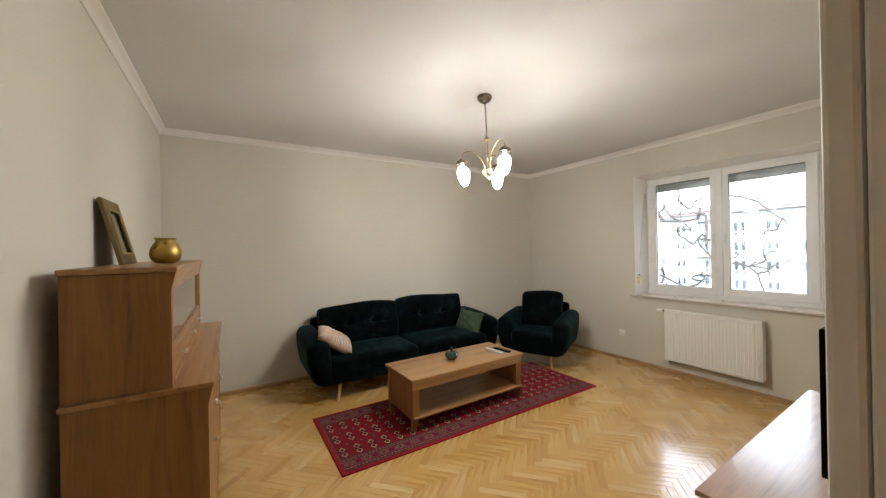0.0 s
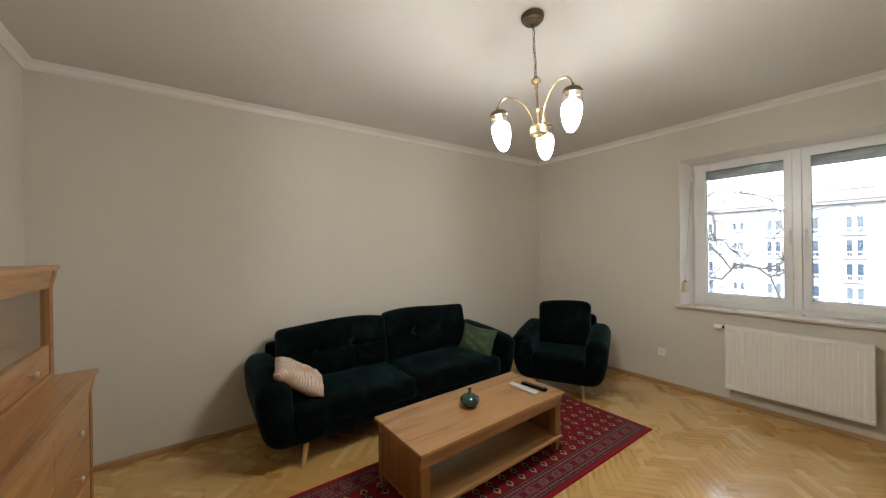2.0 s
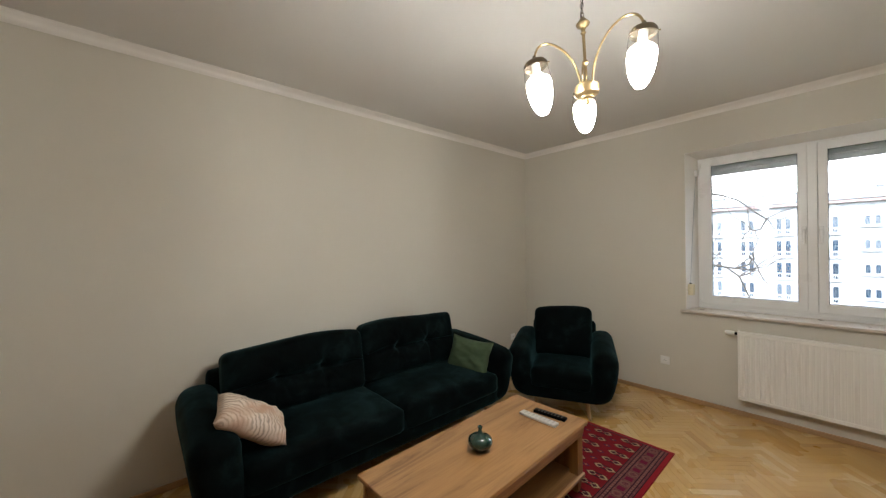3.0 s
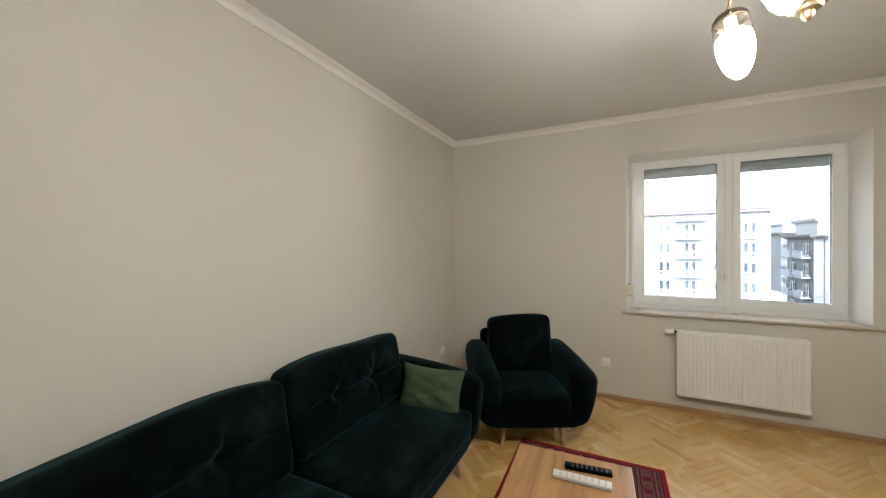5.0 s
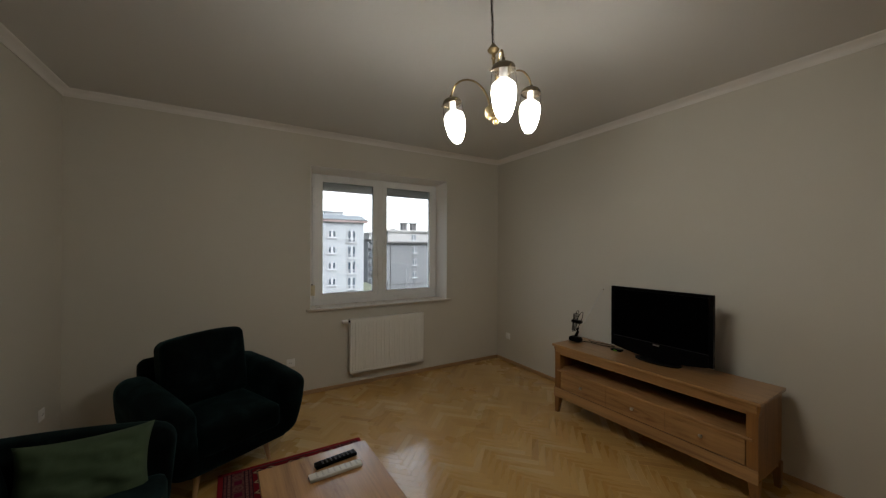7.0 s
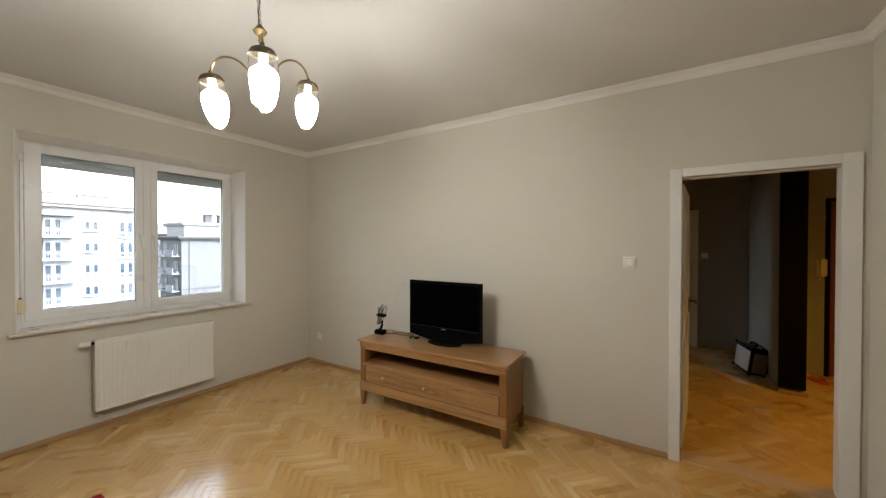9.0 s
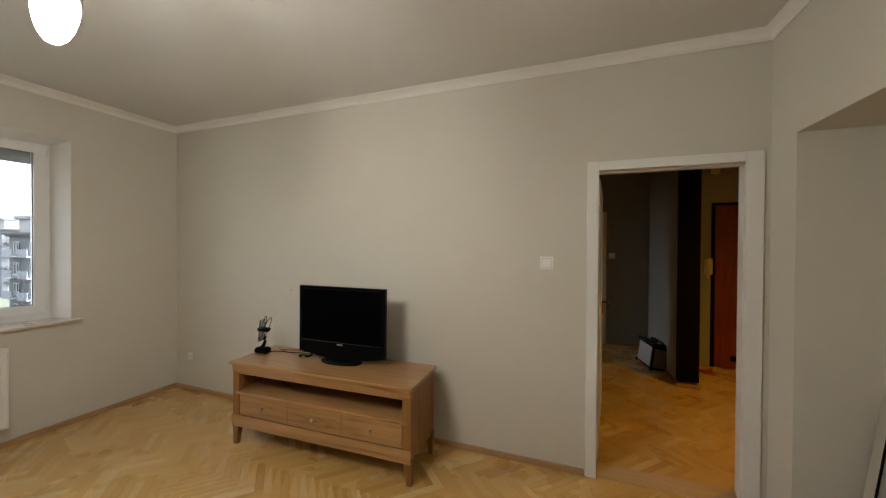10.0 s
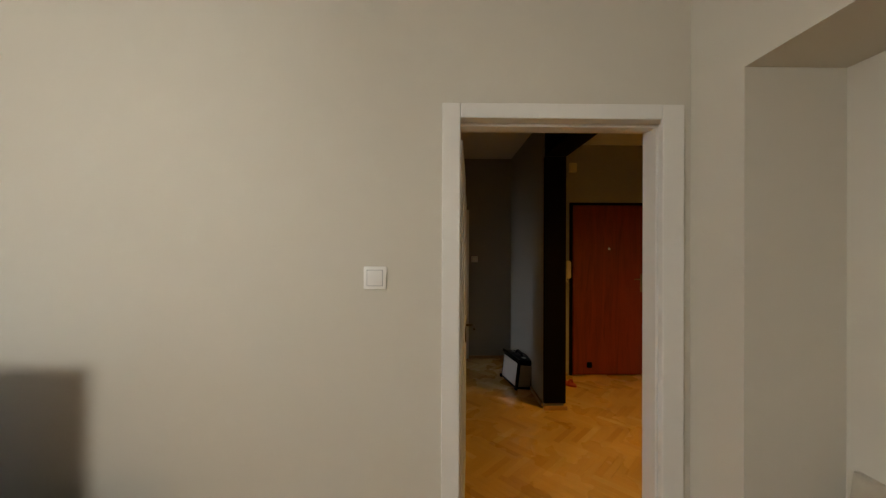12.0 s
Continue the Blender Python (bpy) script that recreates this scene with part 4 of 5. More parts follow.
pillow("throw_pillow", basis((1.455, 3.66, 0.605), (0.376, -0.037, -0.247), (0.063, -0.033, 0.101)), 0.4, 0.27, 0.14, SHELL, "cream throw pillow printed with a shell, propped on the sofa arm", 1.0, 0.06)
pillow("throw_pillow", basis((3.255, 3.75, 0.553), (0.12, -0.99, -0.03), (-0.9, -0.12, 0.36)), 0.45, 0.3, 0.13, GREENCLOTH, "moss green throw pillow leaning on the sofa arm", 5.0)

# ---- rug, coffee table and what lies on it ----
RW, RD = 2.77, 0.965
solid("rug", boxes((-RW / 2, RW / 2, -RD / 2, RD / 2, 0.0, 0.010, 0.003)), rug_material(RW, RD), "deep red oriental rug with small oblong motifs", "rug", at=pose(2.535, 2.793, 0.001, 0, 0, 0.3))


def tapered_leg(x, y, z1, top, foot, dx, dy):
    """A square leg narrowing to the floor; dx, dy lean the foot."""
    bm = bmesh.new()
    v = []
    for z, s, ox, oy in ((z1, top, 0, 0), (0.0, foot, dx, dy)):
        v.append([bm.verts.new((x + ox + a * s / 2, y + oy + c * s / 2, z)) for a, c in ((-1, -1), (1, -1), (1, 1), (-1, 1))])
    for k in range(4):
        bm.faces.new((v[0][k], v[0][(k + 1) % 4], v[1][(k + 1) % 4], v[1][k]))
    bm.faces.new(v[0][::-1])
    bm.faces.new(v[1])
    bmesh.ops.recalc_face_normals(bm, faces=bm.faces)
    bmesh.ops.bevel(bm, geom=bm.edges[:], offset=0.003, segments=1, affect="EDGES")
    return bm


def coffee_table():
    t = thing("coffee_table", pose(2.418, 2.795, 0.011, 0, 0, 1.9), "oak-veneer coffee table with an open shelf", "coffee table")
    w, d, h = 1.285, 0.54, 0.446
    part("tabletop", boxes((-w / 2, w / 2, -d / 2, d / 2, h - 0.022, h, 0.004)), OAK_X, t)
    bm = slab([(-d / 2 + 0.012, h - 0.023), (-d / 2 + 0.03, h - 0.1), (-d / 2 + 0.05, h - 0.1), (-d / 2 + 0.05, h - 0.023)], w - 0.03, 0)
    part("apron", bm, OAK_X, t)
    part("apron", boxes((-w / 2 + 0.02, w / 2 - 0.02, d / 2 - 0.04, d / 2 - 0.02, h - 0.1, h - 0.023, 0.002)), OAK_X, t)
    for s in (-1, 1):
        x = s * (w / 2 - 0.035)
        part("side_panel", boxes((x - 0.009, x + 0.009, -d / 2 + 0.085, d / 2 - 0.04, 0.105, h - 0.024, 0.002)), OAK_Z_SHADED, t)
        part("post", slab([(x - s * 0.045, 0.105), (x + s * 0.017, 0.105), (x + s * 0.017, h - 0.09), (x + s * 0.03, h - 0.024), (x - s * 0.045, h - 0.024)], 0.055, 1), OAK_Z_SHADED, t, at=pose(0, -d / 2 + 0.057, 0))
        part("post", boxes((min(x - s * 0.04, x + s * 0.015), max(x - s * 0.04, x + s * 0.015), d / 2 - 0.065, d / 2 - 0.015, 0.105, h - 0.1, 0.002)), OAK_Z_SHADED, t)
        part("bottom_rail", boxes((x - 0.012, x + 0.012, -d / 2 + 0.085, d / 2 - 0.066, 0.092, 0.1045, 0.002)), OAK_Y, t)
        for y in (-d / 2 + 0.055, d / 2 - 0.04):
            part("leg", tapered_leg(x - s * 0.012, y, 0.104, 0.055, 0.034, s * 0.008, 0.008 if y < 0 else -0.008), OAK_Z_SHADED, t)
    part("shelf", boxes((-w / 2 + 0.045, w / 2 - 0.045, -d / 2 + 0.03, d / 2 - 0.03, 0.106, 0.124, 0.002)), OAK_X, t)
    part("shelf_edge", boxes((-w / 2 + 0.018, w / 2 - 0.018, -d / 2 + 0.012, -d / 2 + 0.0285, 0.106, 0.125, 0.004)), OAK_X, t)


coffee_table()
solid("ceramic_pot", lathe([(0.022, 0.0), (0.034, 0.004), (0.052, 0.024), (0.058, 0.04), (0.052, 0.056), (0.034, 0.068), (0.016, 0.074), (0.010, 0.082), (0.0085, 0.094), (0.012, 0.106), (0.010, 0.108), (0.006, 0.1)], 36), CERAMIC, "small glazed dark teal pot on the coffee table", "vase", smooth=True, at=pose(2.352, 2.785, 0.4575) @ Matrix.Scale(1.15, 4), angle=1.2)


def remote(m, body, keys, label, w, l):
    r = thing("remote_control", m, label, "remote control", "remote controls on the table")
    part("body", boxes((-l / 2, l / 2, -w / 2, w / 2, 0.0, 0.018, 0.005)), body, r, smooth=True)
    for i in range(8):
        for j in range(3):
            x, y = -l / 2 + 0.025 + i * (l - 0.06) / 7, (j - 1) * w * 0.27
            part("key", boxes((x - 0.004, x + 0.004, y - 0.004, y + 0.004, 0.0175, 0.0205, 0.001)), keys, r)
    part("lens", boxes((l / 2 - 0.002, l / 2 + 0.002, -w / 4, w / 4, 0.005, 0.013, 0.001)), BLACK, r)


remote(pose(2.853, 2.757, 0.4575, 0, 0, 92), plain("pale_silver_plastic", (0.6, 0.59, 0.56), 0.4), plain("pale_grey_key", (0.5, 0.5, 0.49), 0.5), "light grey remote control on the coffee table", 0.05, 0.25)
remote(pose(2.947, 2.735, 0.4575, 0, 0, 97), BLACK, plain("dark_grey_rubber", (0.09, 0.09, 0.09), 0.6), "black remote control on the coffee table", 0.045, 0.21)


# ---- tall sideboard by the west wall ----
def knob(parent, m):
    part("knob", lathe([(0.005, 0.0), (0.005, 0.012), (0.010, 0.018), (0.0125, 0.024), (0.010, 0.029), (0.003, 0.031)], 16, None), STEEL, parent, "small brushed steel knob", at=m, smooth=True)


def sideboard():
    y0, y1 = 1.705, 3.238
    s = thing("sideboard", pose(0.0, 0, 0), "oak-veneer sideboard with drawers under a glazed upper cabinet", "sideboard")
    d, h = 0.44, 0.99
    part("top", boxes((-0.005, d + 0.024, y0 - 0.012, y1 + 0.012, h - 0.022, h, 0.004)), OAK_Y, s)
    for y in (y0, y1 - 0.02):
        part("side_panel", boxes((0.0, d - 0.004, y, y + 0.02, 0.09, h - 0.023, 0.002)), OAK_Z_SHADED, s)
        part("front_post", slab([(d - 0.035, 0.09), (d + 0.002, 0.09), (d + 0.002, h - 0.1), (d + 0.018, h - 0.023), (d - 0.035, h - 0.023)], 0.038, 1), OAK_Z_SHADED, s, at=pose(0, y + (0.017 if y == y0 else 0.003), 0))
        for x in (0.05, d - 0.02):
            part("leg", tapered_leg(x, y + 0.012, 0.089, 0.05, 0.034, 0.0, 0.0), OAK_Z_SHADED, s)
    part("back_panel", boxes((0.003, 0.009, y0 + 0.021, y1 - 0.021, 0.095, h - 0.023)), OAK_Y, s)
    part("bottom_rail", boxes((d - 0.02, d + 0.003, y0 + 0.037, y1 - 0.037, 0.091, 0.135, 0.003)), OAK_Y, s)
    fr = slab([(d - 0.02, h - 0.095), (d + 0.001, h - 0.095), (d + 0.016, h - 0.023), (d - 0.02, h - 0.023)], y1 - y0 - 0.08, 1)
    part("top_rail", fr, OAK_Y, s, at=pose(0, (y0 + y1) / 2, 0))
    ya, yb = y0 + 0.04, y1 - 0.04
    cw = (yb - ya) / 3
    for k in range(3):
        a, c = ya + k * cw + 0.002, ya + (k + 1) * cw - 0.002
        for z0, z1 in ((0.712, 0.893), (0.53, 0.708)):
            dr = part("drawer", boxes((d - 0.02, d - 0.001, a, c, z0, z1, 0.003)), OAK_Y, s)
            knob(dr, pose(d - 0.002, (a + c) / 2, (z0 + z1) / 2, 0, 90))
        part("door", boxes((d - 0.02, d - 0.001, a, c, 0.138, 0.526, 0.003)), OAK_Y, s)
    # upper cabinet
    u, top = 0.315, 1.482
    part("upper_top", boxes((-0.004, u + 0.03, y0 - 0.006, y1 + 0.004, top - 0.022, top, 0.004)), OAK_Y, s)
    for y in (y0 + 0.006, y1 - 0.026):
        part("upper_side", boxes((0.0, u, y, y + 0.02, h + 0.001, top - 0.023, 0.002)), OAK_Z_SHADED, s)
        part("upper_post", slab([(u - 0.03, h + 0.001), (u + 0.008, h + 0.001), (u + 0.008, top - 0.1), (u + 0.024, top - 0.023), (u - 0.03, top - 0.023)], 0.045, 1), OAK_Z_SHADED, s, at=pose(0, y + (0.022 if y < 2 else -0.002), 0))
    part("upper_back", boxes((0.002, 0.008, y0 + 0.027, y1 - 0.027, h + 0.001, top - 0.023)), OAK_Y, s)
    part("upper_rail", slab([(u - 0.018, top - 0.098), (u + 0.007, top - 0.098), (u + 0.02, top - 0.023), (u - 0.018, top - 0.023)], y1 - y0 - 0.1, 1), OAK_Y, s, at=pose(0, (y0 + y1) / 2, 0))
    part("upper_shelf", boxes((0.01, u - 0.02, y0 + 0.028, y1 - 0.028, 1.118, 1.136, 0.002)), OAK_Y, s)
    part("sill_rail", boxes((u - 0.018, u + 0.012, y0 + 0.052, y1 - 0.052, h + 0.002, 1.012, 0.002)), OAK_Y, s)
    ga, gb = y0 + 0.054, y1 - 0.054
    gw = (gb - ga) / 3
    for k in range(3):
        a, c = ga + k * gw + 0.002, ga + (k + 1) * gw - 0.002
        dr = part("upper_drawer", boxes((u - 0.016, u + 0.006, a, c, 1.014, 1.138, 0.003)), OAK_Y, s)
        knob(dr, pose(u + 0.005, (a + c) / 2, 1.07, 0, 90))
    p = part("glass_pane", boxes((u - 0.010, u - 0.006, ga, gb, 1.14, top - 0.099)), GLASS, s, "clear glass front")
    p.visible_shadow = False


sideboard()
solid("gold_vase", lathe([(0.03, 0.0), (0.05, 0.003), (0.068, 0.022), (0.075, 0.05), (0.072, 0.078), (0.058, 0.108), (0.047, 0.122), (0.046, 0.132), (0.055, 0.14), (0.053, 0.1425), (0.044, 0.134), (0.045, 0.12), (0.06, 0.09), (0.062, 0.05), (0.04, 0.01), (0.0, 0.008)], 44), GOLD, "round hammered gold vase on the sideboard", "vase", smooth=True, at=pose(0.215, 2.46, 1.4825), angle=1.2)
pf = thing("mirror_frame", pose(0.055, 2.51, 1.4825, 0, -13.5, 0), "small mirror in a worn gilt frame leaning on the wall", "mirror")
part("frame", boxes((-0.02, 0.0, -0.16, -0.105, 0.0, 0.36, 0.004), (-0.02, 0.0, 0.105, 0.16, 0.0, 0.36, 0.004), (-0.0195, -0.0005, -0.105, 0.105, 0.0, 0.06, 0.003), (-0.0195, -0.0005, -0.105, 0.105, 0.3, 0.36, 0.003)), RUSTIC, pf)
part("inner_lip", boxes((-0.004, 0.004, -0.11, -0.1, 0.055, 0.305, 0.002), (-0.004, 0.004, 0.1, 0.11, 0.055, 0.305, 0.002), (-0.004, 0.004, -0.1, 0.1, 0.055, 0.065, 0.002), (-0.004, 0.004, -0.1, 0.1, 0.295, 0.305, 0.002)), GOLD, pf)
part("mirror_glass", boxes((-0.014, -0.010, -0.106, 0.106, 0.058, 0.302)), MIRROR, pf, "dull grey mirror glass")


# ---- television bench ----
def tv_bench():
    t = thing("tv_bench", pose(2.72, 0.325, 0, 0, 0, 181.6), "oak-veneer television bench with an open shelf and three drawers", "tv bench")
    w, d, h = 1.535, 0.46, 0.648
    f = -d / 2
    part("top", boxes((-w / 2, w / 2, f - 0.002, d / 2, h - 0.022, h, 0.004)), OAK_X, t)
    part("top_rail", slab([(f + 0.012, h - 0.023), (f + 0.028, h - 0.095), (f + 0.048, h - 0.095), (f + 0.048, h - 0.023)], w - 0.05, 0), OAK_X, t)
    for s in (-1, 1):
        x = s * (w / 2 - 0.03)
        part("side_panel", boxes((x - 0.01, x + 0.01, f + 0.075, d / 2 - 0.01, 0.17, h - 0.023, 0.002)), OAK_Z_SHADED, t)
        part("front_post", slab([(x - s * 0.045, 0.17), (x + s * 0.013, 0.17), (x + s * 0.013, h - 0.095), (x + s * 0.026, h - 0.023), (x - s * 0.045, h - 0.023)], 0.05, 1), OAK_Z_SHADED, t, at=pose(0, f + 0.049, 0))
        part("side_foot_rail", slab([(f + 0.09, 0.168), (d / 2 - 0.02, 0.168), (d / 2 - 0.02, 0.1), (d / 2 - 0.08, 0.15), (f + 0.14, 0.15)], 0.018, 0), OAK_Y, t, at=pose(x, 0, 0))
        part("leg", tapered_leg(x - s * 0.012, f + 0.05, 0.169, 0.058, 0.034, s * 0.01, -0.006), OAK_Z_SHADED, t)
        part("leg", tapered_leg(x - s * 0.004, d / 2 - 0.04, 0.169, 0.05, 0.034, s * 0.006, 0.0), OAK_Z_SHADED, t)
    # near-black colour stands in for the shade deep in the open shelf
    part("back_panel", boxes((-w / 2 + 0.042, w / 2 - 0.042, d / 2 - 0.02, d / 2 - 0.012, 0.172, h - 0.023)), PILLAR, t, "hardboard back, coloured black for the shade behind the shelf")
    part("shelf", boxes((-w / 2 + 0.042, w / 2 - 0.042, f + 0.014, d / 2 - 0.021, 0.394, 0.42, 0.0115)), OAK_X, t, smooth=True)
    part("bottom_board", boxes((-w / 2 + 0.042, w / 2 - 0.042, f + 0.05, d / 2 - 0.021, 0.175, 0.19)), OAK_X, t)
    part("bottom_rail", boxes((-w / 2 + 0.012, w / 2 - 0.012, f + 0.012, f + 0.0235, 0.152, 0.238, 0.004)), OAK_X, t)
    dw = (w - 0.16) / 3
    for k in range(3):
        a = -w / 2 + 0.08 + k * dw + 0.0008
        dr = part("drawer", boxes((a, a + dw - 0.0015, f + 0.026, f + 0.048, 0.239, 0.3955, 0.0015)), OAK_X, t)
        knob(dr, pose(a + dw / 2, f + 0.027, 0.318, 90))


tv_bench()


def television():
    t = thing("television", pose(2.67, 0.262, 0.6485, 0, 0, 181), "black flat television on a low oval stand", "television")
    w = 0.772
    part("stand", slab([(0.17 * math.cos(a), 0.075 * math.sin(a) - (0.02 if math.sin(a) < 0 else 0)) for a in [2 * math.pi * k / 40 for k in range(40)]], 0.01, 2), BLACK, t, at=pose(0, 0, 0.005), smooth=True)
    part("neck", boxes((-0.09, 0.09, -0.005, 0.045, 0.012, 0.14, 0.008)), BLACK, t)
    part("housing", soft(w - 0.08, 0.06, 0.41, 0.028, 10, lambda p: Vector((p.x, p.y if p.y < 0 else p.y * (1 - 0.5 * abs(2 * p.z / 0.42) ** 3), p.z))), BLACK, t, at=pose(0, 0.022, 0.33), smooth=True)
    part("bezel", boxes((-w / 2, -w / 2 + 0.03, -0.03, 0.002, 0.058, 0.578, 0.004), (w / 2 - 0.03, w / 2, -0.03, 0.002, 0.058, 0.578, 0.004), (-w / 2 + 0.03, w / 2 - 0.03, -0.0295, 0.0015, 0.553, 0.578, 0.004)), BLACK, t, "glossy black frame round the screen")
    low = slab([(-w / 2 + 0.03, 0.15), (w / 2 - 0.03, 0.15)] + [(0.5 * (w - 0.06) * c, 0.058 - 0.036 * (1 - c * c)) for c in [1 - 2 * k / 16 for k in range(17)]], 0.04, 1)
    part("lower_panel", low, BLACK, t, "curved glossy black speaker panel", at=pose(0, -0.012, 0))
    part("seam", boxes((-w / 2 + 0.03, w / 2 - 0.03, -0.0335, -0.0315, 0.1485, 0.1515)), DARKSEAM, t)
    part("screen", boxes((-w / 2 + 0.028, w / 2 - 0.028, -0.022, -0.015, 0.151, 0.556)), SCREEN, t, "dark switched-off screen")
    part("badge", boxes((-0.024, 0.024, -0.0345, -0.032, 0.131, 0.141, 0.001)), STEEL, t, "small silver badge")


television()
box_ = thing("signal_box", pose(3.02, 0.265, 0.6485, 0, 0, 8), "small black receiver with a green light on the bench", "receiver")
part("body", boxes((-0.045, 0.045, -0.028, 0.028, 0.0, 0.018, 0.004)), BLACK, box_)
part("indicator", boxes((-0.012, 0.016, 0.0265, 0.0295, 0.005, 0.012, 0.001)), plain("green_indicator", (0.2, 0.5, 0.05), 0.4), box_, "green indicator strip")


def antenna():
    a = thing("indoor_antenna", pose(3.412, 0.325, 0.6485, 0, 0, 186), "small black indoor aerial with a loop and a telescopic rod", "antenna")
    part("base", soft(0.12, 0.075, 0.05, 0.018, 8, lambda p: Vector((p.x * (1 - 2 * max(0, p.z)), p.y * (1 - 4 * max(0, p.z)), p.z))), BLACK, a, at=pose(0, 0, 0.0255), smooth=True)
    part("stem", tube([(-0.005, 0, 0.045), (0.012, 0, 0.075), (0.024, 0, 0.105), (0.026, 0, 0.14)], 0.016, 12, taper=0.01), BLACK, a, smooth=True)
    for off, tilt, k in ((-0.016, -13, 1.0), (0.018, -4, 0.92)):
        ring_pts = [(0.026 * math.cos(q), 0.035 * math.sin(q), 0.1 * k * math.sin(q + 0.2)) for q in [2 * math.pi * i / 28 for i in range(29)]]
        part("loop", tube(ring_pts, 0.0028, 8), BLACK, a, "thin black loop", at=pose(0.012 + off, 0, 0.2, 0, tilt + 14), smooth=True)
    part("vane", slab([(-0.004, -0.085), (0.008, -0.09), (0.013, 0.0), (0.008, 0.085), (-0.004, 0.08), (-0.009, 0.0)], 0.05, 1), SMOKE, a, "smoky translucent plastic vane", at=pose(-0.01, 0, 0.195, 0, 4))
    part("clamp", boxes((-0.045, 0.05, -0.028, 0.028, 0.182, 0.212, 0.008)), BLACK, a, at=pose(0, 0, 0, 0, 3), smooth=True)
    rod = part("rod", tube([(0.03, 0.0, 0.105), (0.165, -0.01, 0.33)], 0.0062, 10), plain("pale_rod", (0.66, 0.64, 0.6), 0.45, 0.0), a, "pale telescopic rod", smooth=True)
    part("rod_tip", tube([(0.165, -0.01, 0.33), (0.3, -0.02, 0.555)], 0.004, 8, taper=0.0028), STEEL, rod, smooth=True)
    part("cable", tube([(0.05, 0.03, 0.006), (0.09, 0.055, 0.006), (0.15, 0.065, 0.006), (0.22, 0.05, 0.006), (0.29, 0.07, 0.006), (0.33, 0.11, 0.006), (0.28, 0.135, 0.006), (0.2, 0.12, 0.006), (0.11, 0.1, 0.006), (0.06, 0.13, 0.006)], 0.0032, 6), BLACK, a, "loose black cable", smooth=True)


antenna()

# ---- framed picture in the niche ----
fr = thing("picture_frame", pose(-0.262, 0.25, 0.0, 0, -7.2, 0), "large silver picture frame with pale glazed print, leaning in the niche", "picture frame")
upright = Matrix(((0, 0, 1, 0), (1, 0, 0, 0), (0, 1, 0, 0), (0, 0, 0, 1)))
part("frame", ring([(0.0, -0.03), (0.0, -0.006), (0.003, 0.0), (0.012, 0.006), (0.024, 0.005), (0.036, -0.002), (0.044, -0.003), (0.049, -0.007), (0.052, -0.02)], 0.0, 0.65, 0.0, 0.86), FRAMEM, fr, "mitred, rounded silver moulding", at=upright, smooth=True, angle=0.9)
part("inner_slip", boxes((-0.012, -0.006, 0.05, 0.058, 0.05, 0.81), (-0.012, -0.006, 0.592, 0.6, 0.05, 0.81), (-0.012, -0.006, 0.058, 0.592, 0.05, 0.058), (-0.012, -0.006, 0.058, 0.592, 0.802, 0.81)), BLACK, fr)
part("picture", boxes((-0.02, -0.014, 0.05, 0.6, 0.05, 0.81)), PRINT, fr, "pale grey glazed print")

# ---- hall ----
ed = thing("door_2", pose(0, 0, 0), "closed mahogany entrance door of the flat", "door", kind="structure")
part("leaf", boxes((-1.64, -0.725, -2.985, -2.942, 0.012, 2.095, 0.004)), DOORRED, ed)
part("frame", boxes((-1.68, -1.645, -3.0, -2.945, 0.0, 2.13), (-0.722, -0.68, -3.0, -2.945, 0.0, 2.13), (-1.645, -0.722, -3.0, -2.945, 2.1, 2.13), b=0.003), PILLAR, ed, "dark steel door frame")
part("peephole", lathe([(0.016, 0), (0.016, 0.004), (0.008, 0.006)], 18, pose(-1.17, -2.942, 1.56, -90)), STEEL, ed, smooth=True)
hb = boxes((-1.595, -1.555, -2.943, -2.934, 1.03, 1.25, 0.003))
tube([(-1.575, -2.935, 1.19), (-1.575, -2.895, 1.19), (-1.56, -2.888, 1.19), (-1.46, -2.888, 1.19)], 0.008, 8, bm=hb)
part("door_handle", hb, BRONZE, ed, "brass lever handle", smooth=True)
part("door_stop", boxes((-0.955, -0.895, -2.943, -2.915, 0.1, 0.17, 0.008)), BLACK, ed)
rd = thing("door_3", pose(0, 0, 0), "closed white panel door at the end of the hall", "door", kind="structure")
part("casing", boxes((0.50, 0.57, HY - 0.001, HY + 0.018, 0, 2.11), (1.18, 1.24, HY - 0.001, HY + 0.018, 0, 2.11), (0.57, 1.18, HY - 0.001, HY + 0.018, 2.03, 2.11), b=0.003), DOORWHITE, rd)
part("leaf", boxes((0.572, 1.178, HY + 0.0, HY + 0.008, 0.008, 2.028, 0.002)), DOORWHITE, rd)
ph = thing("intercom_phone", pose(-0.652, -2.95, 1.31), "cream wall-mounted intercom handset", "intercom phone")
part("backplate", boxes((-0.045, 0.045, 0.0, 0.02, -0.11, 0.09, 0.006)), CREAM, ph, smooth=True)
part("handset", soft(0.05, 0.04, 0.22, 0.018, 8, lambda p: p + Vector((0, 0.012 * (2 * p.z / 0.22) ** 2, 0))), CREAM, ph, at=pose(0.005, 0.045, -0.005), smooth=True)
part("cord", tube([(0.012 * math.cos(k * 0.5) + 0.01, 0.03, -0.11 - 0.05 * math.sin(k * 0.21)) for k in range(16)], 0.004, 6), CREAM, ph, smooth=True)
solid("door_bell", boxes((-0.755, -0.665, -2.95, -2.90, 2.50, 2.61, 0.008)), CREAM, "cream door chime box above the entrance door", "door bell")


